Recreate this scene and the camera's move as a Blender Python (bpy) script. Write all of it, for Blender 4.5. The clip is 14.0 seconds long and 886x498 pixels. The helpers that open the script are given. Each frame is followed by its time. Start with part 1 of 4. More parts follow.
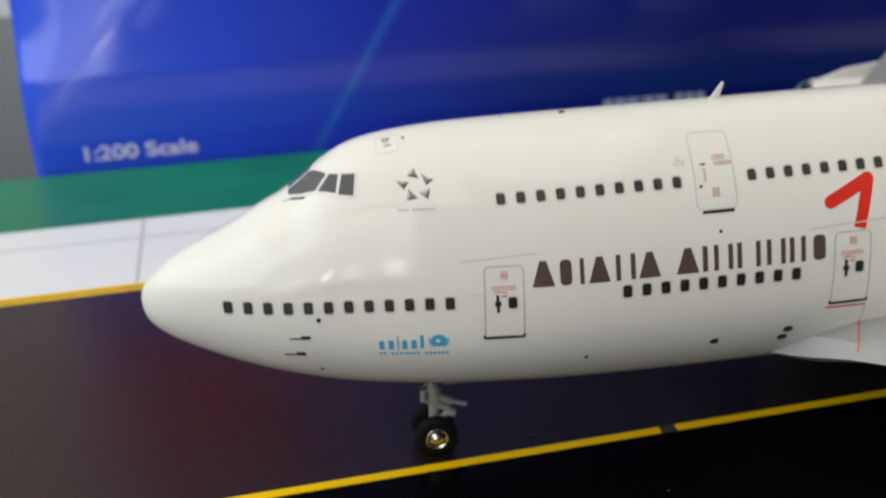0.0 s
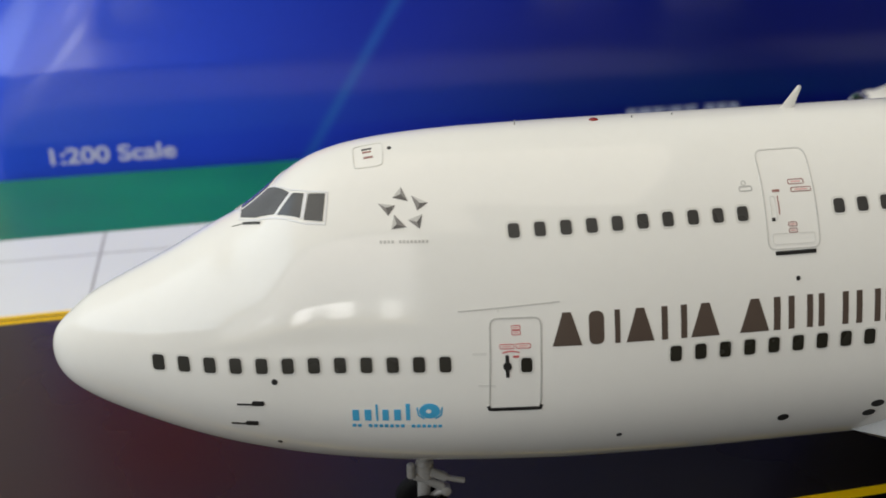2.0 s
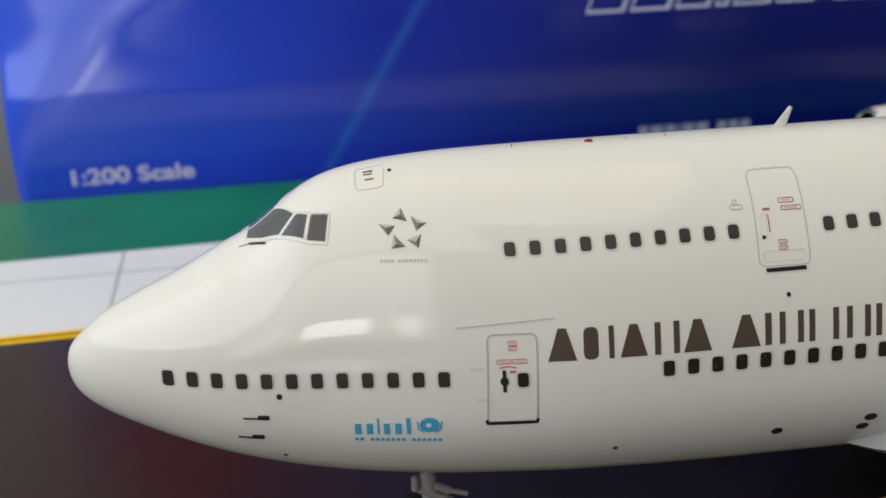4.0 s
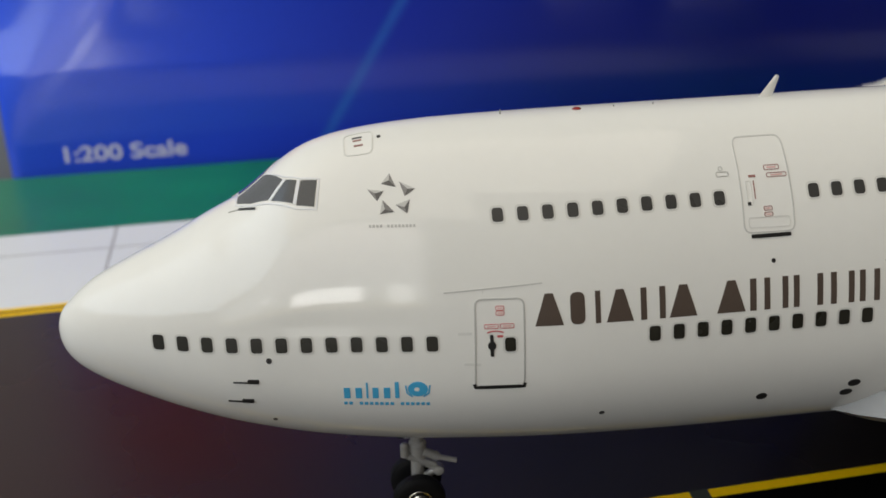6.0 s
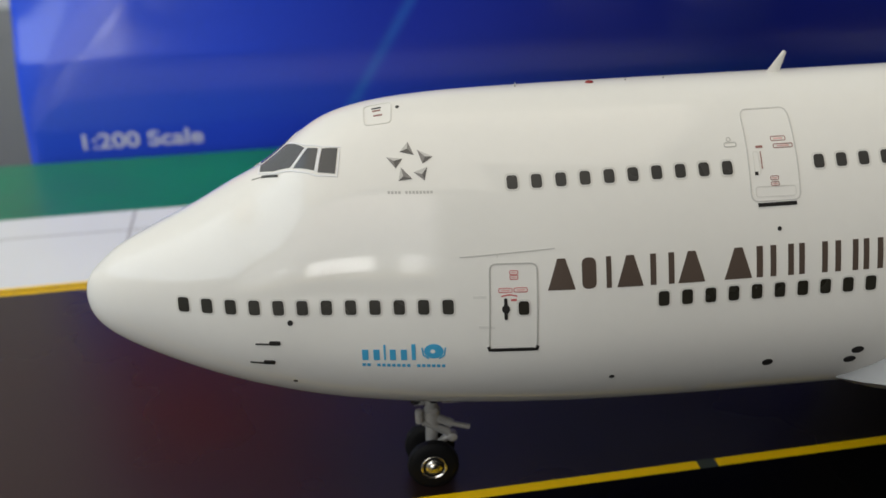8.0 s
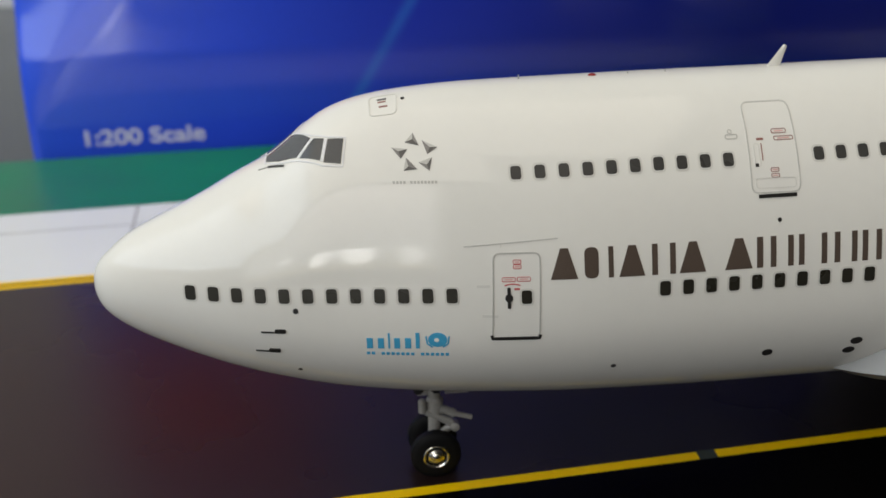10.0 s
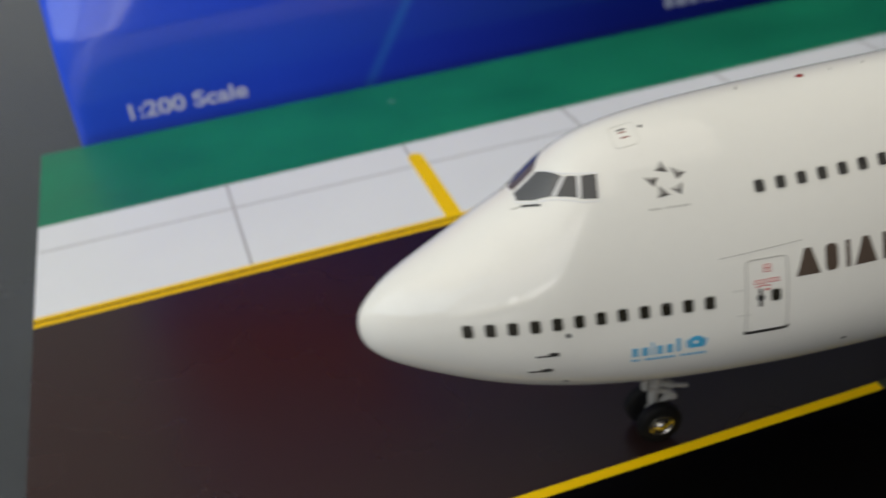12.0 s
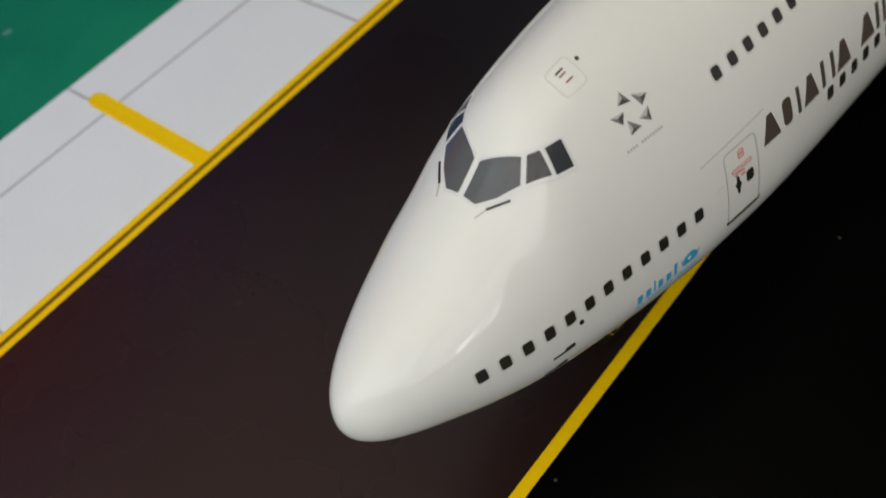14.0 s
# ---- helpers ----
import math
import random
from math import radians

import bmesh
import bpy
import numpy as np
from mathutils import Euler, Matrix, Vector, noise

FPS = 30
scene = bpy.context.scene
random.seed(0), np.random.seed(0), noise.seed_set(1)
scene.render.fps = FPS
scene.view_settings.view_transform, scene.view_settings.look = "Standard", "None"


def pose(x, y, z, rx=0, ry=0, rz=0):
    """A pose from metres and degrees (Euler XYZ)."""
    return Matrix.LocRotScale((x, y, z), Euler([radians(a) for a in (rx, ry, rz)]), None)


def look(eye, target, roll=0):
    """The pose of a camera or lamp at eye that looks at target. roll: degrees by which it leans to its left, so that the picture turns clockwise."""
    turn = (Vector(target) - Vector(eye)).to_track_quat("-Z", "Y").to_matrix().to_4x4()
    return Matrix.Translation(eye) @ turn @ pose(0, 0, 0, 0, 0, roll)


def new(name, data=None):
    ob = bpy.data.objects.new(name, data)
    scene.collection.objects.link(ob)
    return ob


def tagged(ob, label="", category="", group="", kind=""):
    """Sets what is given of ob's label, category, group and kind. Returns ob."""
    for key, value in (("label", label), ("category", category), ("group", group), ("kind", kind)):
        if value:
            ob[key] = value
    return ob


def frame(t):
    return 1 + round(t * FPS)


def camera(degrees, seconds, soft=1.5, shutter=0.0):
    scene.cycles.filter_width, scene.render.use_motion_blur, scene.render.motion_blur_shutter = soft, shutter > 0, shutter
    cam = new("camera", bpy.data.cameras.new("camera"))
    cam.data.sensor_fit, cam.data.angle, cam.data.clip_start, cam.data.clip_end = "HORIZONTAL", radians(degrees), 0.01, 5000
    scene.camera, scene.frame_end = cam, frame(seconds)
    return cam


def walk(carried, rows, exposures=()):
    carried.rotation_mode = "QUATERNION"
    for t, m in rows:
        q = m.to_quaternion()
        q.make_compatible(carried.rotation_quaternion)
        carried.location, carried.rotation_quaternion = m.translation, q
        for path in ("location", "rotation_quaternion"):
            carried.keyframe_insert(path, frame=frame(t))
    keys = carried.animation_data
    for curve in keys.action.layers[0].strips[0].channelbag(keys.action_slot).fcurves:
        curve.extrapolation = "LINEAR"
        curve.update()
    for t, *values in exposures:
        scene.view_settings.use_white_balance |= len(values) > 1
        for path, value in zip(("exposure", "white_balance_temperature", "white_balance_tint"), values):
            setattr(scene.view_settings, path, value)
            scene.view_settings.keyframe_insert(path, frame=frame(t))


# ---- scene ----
cam = camera(46.83, 14.0, soft=1.6, shutter=0.4)
cam.data.dof.use_dof = True
cam.data.dof.focus_distance = 0.110
cam.data.dof.aperture_fstop = 34.0
MM = 0.001
# seconds; eye in millimetres; yaw, pitch, roll in degrees
ROWS = [
    (0.0, 23.87, -129.66, 90.01, -7.654, -23.737, -2.626),
    (0.2, 24.92, -125.10, 84.42, -7.698, -23.095, -1.994),
    (0.5, 27.14, -116.58, 87.71, -7.385, -24.385, -2.985),
    (0.8, 25.88, -113.07, 86.78, -7.505, -22.195, -2.460),
    (1.0, 26.27, -112.70, 85.00, -6.813, -22.687, -2.176),
    (1.5, 30.79, -107.09, 83.86, -5.846, -23.065, -2.626),
    (2.0, 28.98, -101.27, 81.17, -7.257, -23.255, -1.496),
    (2.5, 26.19, -105.31, 82.68, -6.936, -23.046, -1.712),
    (3.0, 29.95, -104.11, 83.84, -5.631, -22.278, -2.511),
    (5.5, 31.46, -105.67, 80.28, -6.320, -22.608, -1.925),
    (6.0, 31.54, -106.13, 81.01, -6.158, -23.119, -2.064),
    (6.5, 31.82, -107.12, 81.91, -5.853, -23.012, -2.319),
    (7.0, 31.82, -107.92, 81.20, -5.799, -22.775, -2.360),
    (7.5, 30.68, -108.44, 77.90, -6.140, -23.180, -1.600),
    (7.9, 29.96, -110.19, 78.03, -5.808, -22.693, -1.863),
    (8.0, 30.15, -110.76, 78.96, -5.628, -22.995, -1.911),
    (8.5, 29.75, -111.03, 77.80, -5.876, -22.652, -1.670),
    (11.0, 28.84, -113.58, 78.44, -5.666, -22.989, -1.631),
    (11.5, 21.11, -113.87, 80.92, -6.877, -24.108, -2.154),
    (11.8, 8.36, -110.06, 92.51, -8.204, -27.874, -5.390),
    (12.0, -6.76, -104.90, 102.65, -9.939, -31.301, -7.632),
    (12.2, -13.25, -94.20, 107.01, -12.214, -34.551, -9.560),
    (12.5, -13.45, -83.84, 106.26, -15.295, -36.251, -10.059),
    (12.8, -13.89, -76.67, 102.69, -20.743, -39.448, -9.998),
    (13.0, -13.87, -70.79, 100.61, -24.247, -42.487, -10.333),
    (13.3, -12.66, -56.59, 106.11, -29.435, -45.919, -11.358),
    (13.5, -13.32, -52.85, 113.04, -30.559, -46.613, -13.124),
    (13.8, -17.06, -52.73, 113.70, -33.426, -48.828, -14.414),
    (14.0, -20.00, -51.39, 114.57, -35.981, -49.944, -15.229),
]


def eye_pose(x, y, z, yaw, pitch, roll):
    a, b = radians(yaw), radians(pitch)
    eye = Vector((x, y, z)) * MM
    ahead = Vector((-math.sin(a) * math.cos(b), math.cos(a) * math.cos(b), math.sin(b)))
    return look(eye, eye + ahead, roll)


EXPOSURES = [(0.0, 0.07), (1.0, 0.0), (3.0, -0.03), (5.5, -0.17), (8.0, -0.14), (11.5, -0.12), (12.0, -0.20), (12.5, -0.19), (13.0, -0.27), (13.5, -0.29), (14.0, -0.35)]
walk(cam, [(t, eye_pose(*r)) for t, *r in ROWS], EXPOSURES)

# ---- world and daylight ----
world = bpy.data.worlds.new("sky")
scene.world = world
world.use_nodes = True
wn = world.node_tree.nodes
sky = wn.new("ShaderNodeTexSky")
sky.sky_type = "NISHITA"
sky.sun_disc = False
sky.sun_elevation = radians(35)
sky.sun_rotation = radians(200)
wn["Background"].inputs["Strength"].default_value = 0.1
world.node_tree.links.new(sky.outputs[0], wn["Background"].inputs["Color"])


def window_light(name, place, target, wide, high, watts, colour):
    lamp = bpy.data.lights.new(name, "AREA")
    lamp.shape, lamp.size, lamp.size_y, lamp.energy, lamp.color = "RECTANGLE", wide, high, watts, colour
    ob = new(name, lamp)
    ob.matrix_world = look(place, target)
    return ob


# daylight in the two window openings of the room, a wide one at the side and one behind a drawn curtain with bright
# gaps at its foot; and a broad fill light added under the ceiling
window_light("window_light_side", (-1.39, -0.765, 1.03), (0.0, -0.765, 1.03), 2.41, 1.10, 22.0, (0.87, 0.955, 1.0))
window_light("curtain_light", (-0.87, -1.995, 0.90), (-0.87, 0.0, 0.90), 1.02, 1.36, 4.9, (1.0, 0.95, 0.89))
for x, z, wide, high, watts in ((-0.455, 0.27, 0.07, 0.24, 0.20), (-0.63, 0.27, 0.10, 0.20, 0.50), (-1.02, 0.40, 0.10, 0.10, 0.14)):
    window_light("curtain_gap_light", (x, -1.985, z), (x, 0.0, z), wide, high, watts, (1.0, 0.98, 0.95))
# added fill, no known fixture; its missing corner keeps the far side darker
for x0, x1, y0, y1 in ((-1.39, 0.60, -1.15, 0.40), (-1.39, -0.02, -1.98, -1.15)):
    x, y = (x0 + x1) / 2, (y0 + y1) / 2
    window_light("ceiling_fill", (x, y, 1.585), (x, y - 0.001, 0.0), x1 - x0, y1 - y0, 4.45 * (x1 - x0) * (y1 - y0), (1.0, 0.92, 0.80))


# ---- materials ----
def material(name, colour, rough=0.5, metal=0.0, vary=0.06, scale=400.0, bump=0.0, bump_scale=900.0, coat=0.0, stops=None, spec=0.5):
    """A procedural surface: colour mottled at two scales, gloss that varies and a fine relief."""
    m = bpy.data.materials.new(name)
    m.use_nodes = True
    n, l = m.node_tree.nodes, m.node_tree.links
    b = n["Principled BSDF"]
    b.inputs["Metallic"].default_value = metal
    b.inputs["Specular IOR Level"].default_value = spec
    b.inputs["Coat Weight"].default_value = coat
    b.inputs["Coat Roughness"].default_value = 0.06
    co = n.new("ShaderNodeTexCoord")
    fine, broad = n.new("ShaderNodeTexNoise"), n.new("ShaderNodeTexNoise")
    fine.inputs["Scale"].default_value, broad.inputs["Scale"].default_value = scale * 6, scale * 0.12
    fine.inputs["Detail"].default_value, broad.inputs["Detail"].default_value = 4, 3
    both = n.new("ShaderNodeMath")
    both.operation = "ADD"
    for tex in (fine, broad):
        l.new(co.outputs["Object"], tex.inputs["Vector"])
    l.new(fine.outputs["Fac"], both.inputs[0])
    l.new(broad.outputs["Fac"], both.inputs[1])
    ramp = n.new("ShaderNodeMapRange")
    ramp.inputs["From Min"].default_value, ramp.inputs["From Max"].default_value = 0.6, 1.4
    ramp.inputs["To Min"].default_value, ramp.inputs["To Max"].default_value = 1 - vary, 1 + vary
    l.new(both.outputs[0], ramp.inputs["Value"])
    mix = n.new("ShaderNodeMix")
    mix.data_type, mix.blend_type = "RGBA", "MULTIPLY"
    mix.inputs["Factor"].default_value = 1.0
    mix.inputs["A"].default_value = (*colour, 1)
    l.new(ramp.outputs[0], mix.inputs["B"])
    l.new(mix.outputs["Result"], b.inputs["Base Color"])
    gloss = n.new("ShaderNodeMapRange")
    gloss.inputs["From Min"].default_value, gloss.inputs["From Max"].default_value = 0.3, 0.7
    gloss.inputs["To Min"].default_value, gloss.inputs["To Max"].default_value = rough * 0.85, rough * 1.2
    l.new(broad.outputs["Fac"], gloss.inputs["Value"])
    l.new(gloss.outputs[0], b.inputs["Roughness"])
    if bump:
        relief, bp = n.new("ShaderNodeTexNoise"), n.new("ShaderNodeBump")
        relief.inputs["Scale"].default_value, relief.inputs["Detail"].default_value = bump_scale, 3
        bp.inputs["Strength"].default_value, bp.inputs["Distance"].default_value = bump, 0.0002
        l.new(co.outputs["Object"], relief.inputs["Vector"])
        l.new(relief.outputs["Fac"], bp.inputs["Height"])
        l.new(bp.outputs["Normal"], b.inputs["Normal"])
    return m


WHITE = material("white_gloss_paint", (0.77, 0.757, 0.715), 0.05, vary=0.012, scale=120, spec=0.42)
GREY_METAL = material("grey_wing_paint", (0.29, 0.29, 0.285), 0.34, vary=0.04, scale=150, bump=0.02)
PANE = material("dark_window_print", (0.025, 0.023, 0.017), 0.28, vary=0.15, scale=900)
RING = material("silver_window_surround", (0.62, 0.61, 0.57), 0.35, vary=0.05, scale=900)
SCREEN = material("smoked_windscreen_print", (0.085, 0.087, 0.092), 0.14, vary=0.1, scale=500)
SCREEN_SIDE = material("dark_side_window_print", (0.040, 0.042, 0.048), 0.14, vary=0.1, scale=500)
SCREEN_FRAME = material("grey_windscreen_frame", (0.68, 0.68, 0.69), 0.3, vary=0.05, scale=600)
LINE = material("grey_panel_line", (0.46, 0.45, 0.42), 0.4, vary=0.1, scale=900)
DOOR_LINE = material("faded_door_line", (0.54, 0.53, 0.50), 0.4, vary=0.08, scale=900)
FAINT = material("pale_panel_line", (0.65, 0.64, 0.60), 0.35, vary=0.05, scale=900)
BLACK = material("black_print", (0.018, 0.017, 0.016), 0.35, vary=0.1, scale=900)
RED_PRINT = material("red_print", (0.52, 0.10, 0.10), 0.35, vary=0.12, scale=1500)
RED_PALE = material("pale_red_print", (0.70, 0.45, 0.42), 0.35, vary=0.12, scale=1500)
RED_DULL = material("dull_red_brown_print", (0.30, 0.13, 0.11), 0.35, vary=0.12, scale=1500)
RED_STROKE = material("bright_red_print", (0.70, 0.035, 0.02), 0.3, vary=0.05, scale=500)
BROWN = material("brown_grey_print", (0.090, 0.066, 0.052), 0.32, vary=0.06, scale=600)
AZURE = material("light_blue_print", (0.06, 0.36, 0.60), 0.32, vary=0.06, scale=700)
SILVER_PALE = material("pale_emblem_print", (0.50, 0.49, 0.46), 0.35, vary=0.15, scale=900)
PANE_UPPER = material("grey_window_print", (0.050, 0.048, 0.045), 0.28, vary=0.15, scale=900)
SILVER = material("silver_emblem_print", (0.20, 0.19, 0.18), 0.35, vary=0.25, scale=900)
SILVER_DARK = material("shaded_emblem_print", (0.09, 0.085, 0.08), 0.4, 0.2, vary=0.2, scale=900)
BEACON = material("red_beacon_lens", (0.24, 0.014, 0.014), 0.2, vary=0.05, scale=900)
STRUT = material("grey_painted_metal", (0.34, 0.33, 0.31), 0.4, 0.1, vary=0.14, scale=600, bump=0.05)
RUBBER = material("black_rubber", (0.005, 0.005, 0.0055), 0.5, spec=0.15, vary=0.2, scale=800, bump=0.1, bump_scale=2500)
HUB = material("polished_wheel_hub", (0.88, 0.86, 0.80), 0.22, 1.0, vary=0.1, scale=800)
DARK_METAL = material("dark_intake_metal", (0.03, 0.03, 0.033), 0.4, 0.6, vary=0.1, scale=500)
LIP = material("bare_metal_lip", (0.62, 0.62, 0.62), 0.22, 0.9, vary=0.05, scale=500)
GREEN = material("green_mat_print", (0.008, 0.19, 0.098), 0.36, vary=0.30, scale=330, bump=0.05, bump_scale=900, spec=0.22)
PALE = material("pale_grey_mat_print", (0.765, 0.79, 0.825), 0.36, vary=0.03, scale=260, bump=0.04, bump_scale=900, spec=0.22)
YELLOW = material("yellow_mat_print", (0.90, 0.575, 0.001), 0.40, vary=0.05, scale=300, bump=0.04, bump_scale=900, spec=0.1)
OLIVE = material("dark_olive_mat_print", (0.15, 0.062, 0.004), 0.40, vary=0.1, scale=300, spec=0.15)
JOINT = material("grey_joint_print", (0.40, 0.40, 0.405), 0.36, vary=0.06, scale=500)
FLECK = material("pale_green_fleck", (0.10, 0.27, 0.20), 0.4, vary=0.3, scale=900)
SOOT = material("dark_green_mark_print", (0.030, 0.040, 0.024), 0.36, vary=0.15, scale=500)
TABLE = material("dark_grey_table_top", (0.034, 0.038, 0.042), 0.20, vary=0.05, scale=60, bump=0.05, bump_scale=700)
TABLE_EDGE = material("dark_table_leg", (0.10, 0.10, 0.11), 0.45, vary=0.06, scale=60)
WALL_PALE = material("pale_wall_paint", (0.74, 0.78, 0.81), 0.7, vary=0.03, scale=12, bump=0.1, bump_scale=300)
WALL = material("dark_unseen_wall", (0.040, 0.033, 0.024), 0.7, vary=0.03, scale=12, bump=0.1, bump_scale=300)
CEIL = material("cream_ceiling_paint", (0.74, 0.66, 0.50), 0.8, vary=0.02, scale=10, bump=0.1, bump_scale=300)
FLOOR = material("brown_floor", (0.022, 0.016, 0.012), 0.45, vary=0.2, scale=14, bump=0.05, bump_scale=60)
FRAME_WHITE = material("white_window_frame", (0.78, 0.78, 0.77), 0.35, vary=0.02, scale=40)
INK_WHITE = material("white_box_print", (0.70, 0.73, 0.93), 0.3, vary=0.04, scale=400)
INK_GREY = material("pale_blue_box_print", (0.34, 0.38, 0.55), 0.3, vary=0.06, scale=400)
INK_RED = material("red_box_print", (0.75, 0.04, 0.03), 0.3, vary=0.1, scale=120)
CARDBOARD = material("plain_cardboard", (0.35, 0.27, 0.19), 0.7, vary=0.1, scale=120)


def asphalt(name, colour, spec, far=None):
    """Dark laminated print of tarmac, with pale specks of dust; reflected red and shade are painted in along the mat.
    """
    m = material(name, colour, 0.27, vary=0.14, scale=240, bump=0.02, bump_scale=1600, spec=spec)
    n, l = m.node_tree.nodes, m.node_tree.links
    b = n["Principled BSDF"]
    co, cell, cut, mix = n.new("ShaderNodeTexCoord"), n.new("ShaderNodeTexVoronoi"), n.new("ShaderNodeMapRange"), n.new("ShaderNodeMix")
    cell.inputs["Scale"].default_value = 95
    cut.inputs["From Min"].default_value, cut.inputs["From Max"].default_value = 0.028, 0.016
    cut.inputs["To Min"].default_value, cut.inputs["To Max"].default_value = 0.0, 0.30
    l.new(co.outputs["Object"], cell.inputs["Vector"])
    l.new(cell.outputs["Distance"], cut.inputs["Value"])
    mix.data_type = "RGBA"
    base = b.inputs["Base Color"].links[0].from_socket
    # colour takes on reflected red at one end and shade at the other
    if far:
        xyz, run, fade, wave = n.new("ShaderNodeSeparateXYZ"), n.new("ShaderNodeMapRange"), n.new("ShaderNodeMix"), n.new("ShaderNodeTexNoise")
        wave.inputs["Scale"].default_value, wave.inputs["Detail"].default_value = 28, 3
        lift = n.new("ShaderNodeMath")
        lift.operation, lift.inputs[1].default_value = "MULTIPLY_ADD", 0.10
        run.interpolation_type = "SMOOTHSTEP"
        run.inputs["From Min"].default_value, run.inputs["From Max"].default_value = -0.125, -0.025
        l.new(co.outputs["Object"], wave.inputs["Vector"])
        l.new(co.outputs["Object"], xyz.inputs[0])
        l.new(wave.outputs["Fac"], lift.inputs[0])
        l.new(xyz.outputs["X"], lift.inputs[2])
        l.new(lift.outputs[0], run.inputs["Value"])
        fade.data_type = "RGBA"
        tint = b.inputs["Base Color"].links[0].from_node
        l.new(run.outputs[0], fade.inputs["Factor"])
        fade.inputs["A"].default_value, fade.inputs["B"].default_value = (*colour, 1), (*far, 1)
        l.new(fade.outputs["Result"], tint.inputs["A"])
    l.new(cut.outputs[0], mix.inputs["Factor"])
    l.new(base, mix.inputs["A"])
    mix.inputs["B"].default_value = (0.16, 0.15, 0.15, 1)
    l.new(mix.outputs["Result"], b.inputs["Base Color"])
    return m


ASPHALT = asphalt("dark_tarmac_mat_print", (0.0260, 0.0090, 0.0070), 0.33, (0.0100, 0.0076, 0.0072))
ASPHALT_BLACK = asphalt("black_tarmac_mat_print", (0.0012, 0.0011, 0.0011), 0.05)


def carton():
    """Glossy card printed in blue that runs to navy along its length, with one pale slanting beam; the blue end also
    holds painted haze.
    """
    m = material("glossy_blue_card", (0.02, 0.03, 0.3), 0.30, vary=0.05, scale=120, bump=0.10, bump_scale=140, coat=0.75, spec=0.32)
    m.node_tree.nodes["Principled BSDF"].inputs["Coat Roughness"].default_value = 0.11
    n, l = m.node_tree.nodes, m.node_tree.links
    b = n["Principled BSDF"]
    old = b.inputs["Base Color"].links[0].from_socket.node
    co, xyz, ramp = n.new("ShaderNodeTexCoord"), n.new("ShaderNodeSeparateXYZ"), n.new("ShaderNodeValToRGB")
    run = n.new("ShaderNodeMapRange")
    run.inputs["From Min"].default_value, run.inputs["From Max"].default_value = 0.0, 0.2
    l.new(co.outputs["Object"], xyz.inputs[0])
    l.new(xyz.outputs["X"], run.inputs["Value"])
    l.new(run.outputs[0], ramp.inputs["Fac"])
    # print runs to navy; glossy haze is painted into the brighter blue end
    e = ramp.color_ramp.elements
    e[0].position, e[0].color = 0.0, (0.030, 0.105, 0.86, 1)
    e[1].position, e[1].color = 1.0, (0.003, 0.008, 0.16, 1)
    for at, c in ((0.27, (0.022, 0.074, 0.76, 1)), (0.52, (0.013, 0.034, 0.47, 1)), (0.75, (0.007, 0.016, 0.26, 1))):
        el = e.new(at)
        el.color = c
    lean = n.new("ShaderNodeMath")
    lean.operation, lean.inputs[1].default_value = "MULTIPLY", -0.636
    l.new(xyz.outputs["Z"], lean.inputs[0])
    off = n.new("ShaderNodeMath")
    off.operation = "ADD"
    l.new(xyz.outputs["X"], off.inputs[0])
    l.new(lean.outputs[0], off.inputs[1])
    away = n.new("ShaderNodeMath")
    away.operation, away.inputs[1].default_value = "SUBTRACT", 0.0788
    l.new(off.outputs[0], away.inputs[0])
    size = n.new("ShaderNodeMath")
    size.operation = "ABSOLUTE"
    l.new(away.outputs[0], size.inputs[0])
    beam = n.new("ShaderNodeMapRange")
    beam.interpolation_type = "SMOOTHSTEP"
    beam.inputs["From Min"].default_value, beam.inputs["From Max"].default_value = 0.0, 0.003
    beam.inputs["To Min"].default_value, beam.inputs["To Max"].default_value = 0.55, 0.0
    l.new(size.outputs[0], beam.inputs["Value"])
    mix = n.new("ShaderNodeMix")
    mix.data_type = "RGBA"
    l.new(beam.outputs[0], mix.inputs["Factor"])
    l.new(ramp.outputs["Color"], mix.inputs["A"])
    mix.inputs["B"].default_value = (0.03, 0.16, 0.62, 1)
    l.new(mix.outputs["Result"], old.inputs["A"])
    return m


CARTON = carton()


# ---- building helpers ----
ORIGIN = {}


def thing(name, label, category, at=(0, 0, 0), group="", kind=""):
    """An empty at a thing's base, in millimetres, that its parts hang under."""
    ob = new(name)
    ob.empty_display_size = 0.01
    ob.location = Vector(at) * MM
    ORIGIN[ob] = Vector(at)
    return tagged(ob, label, category, group, kind)


def part(name, bm, mat, parent, label="", smooth=True, kind=""):
    """Links a bmesh, drawn in millimetres of the world, as one mesh object under a thing or a part."""
    at = ORIGIN.get(parent, Vector((0, 0, 0)))
    bmesh.ops.translate(bm, verts=bm.verts, vec=-at)
    bmesh.ops.scale(bm, verts=bm.verts, vec=(MM, MM, MM))
    bmesh.ops.recalc_face_normals(bm, faces=bm.faces)
    me = bpy.data.meshes.new(name)
    bm.to_mesh(me)
    bm.free()
    if smooth:
        me.polygons.foreach_set("use_smooth", [True] * len(me.polygons))
        me.set_sharp_from_angle(angle=radians(38))
    me.materials.append(mat)
    ob = new(name, me)
    ob.parent = parent
    ORIGIN[ob] = at
    if label or kind:
        tagged(ob, label, kind=kind)
    return ob


def alone(name, bm, mat, label, category, kind="", smooth=True):
    ob = part(name, bm, mat, None, "", smooth)
    return tagged(ob, label, category, kind=kind)


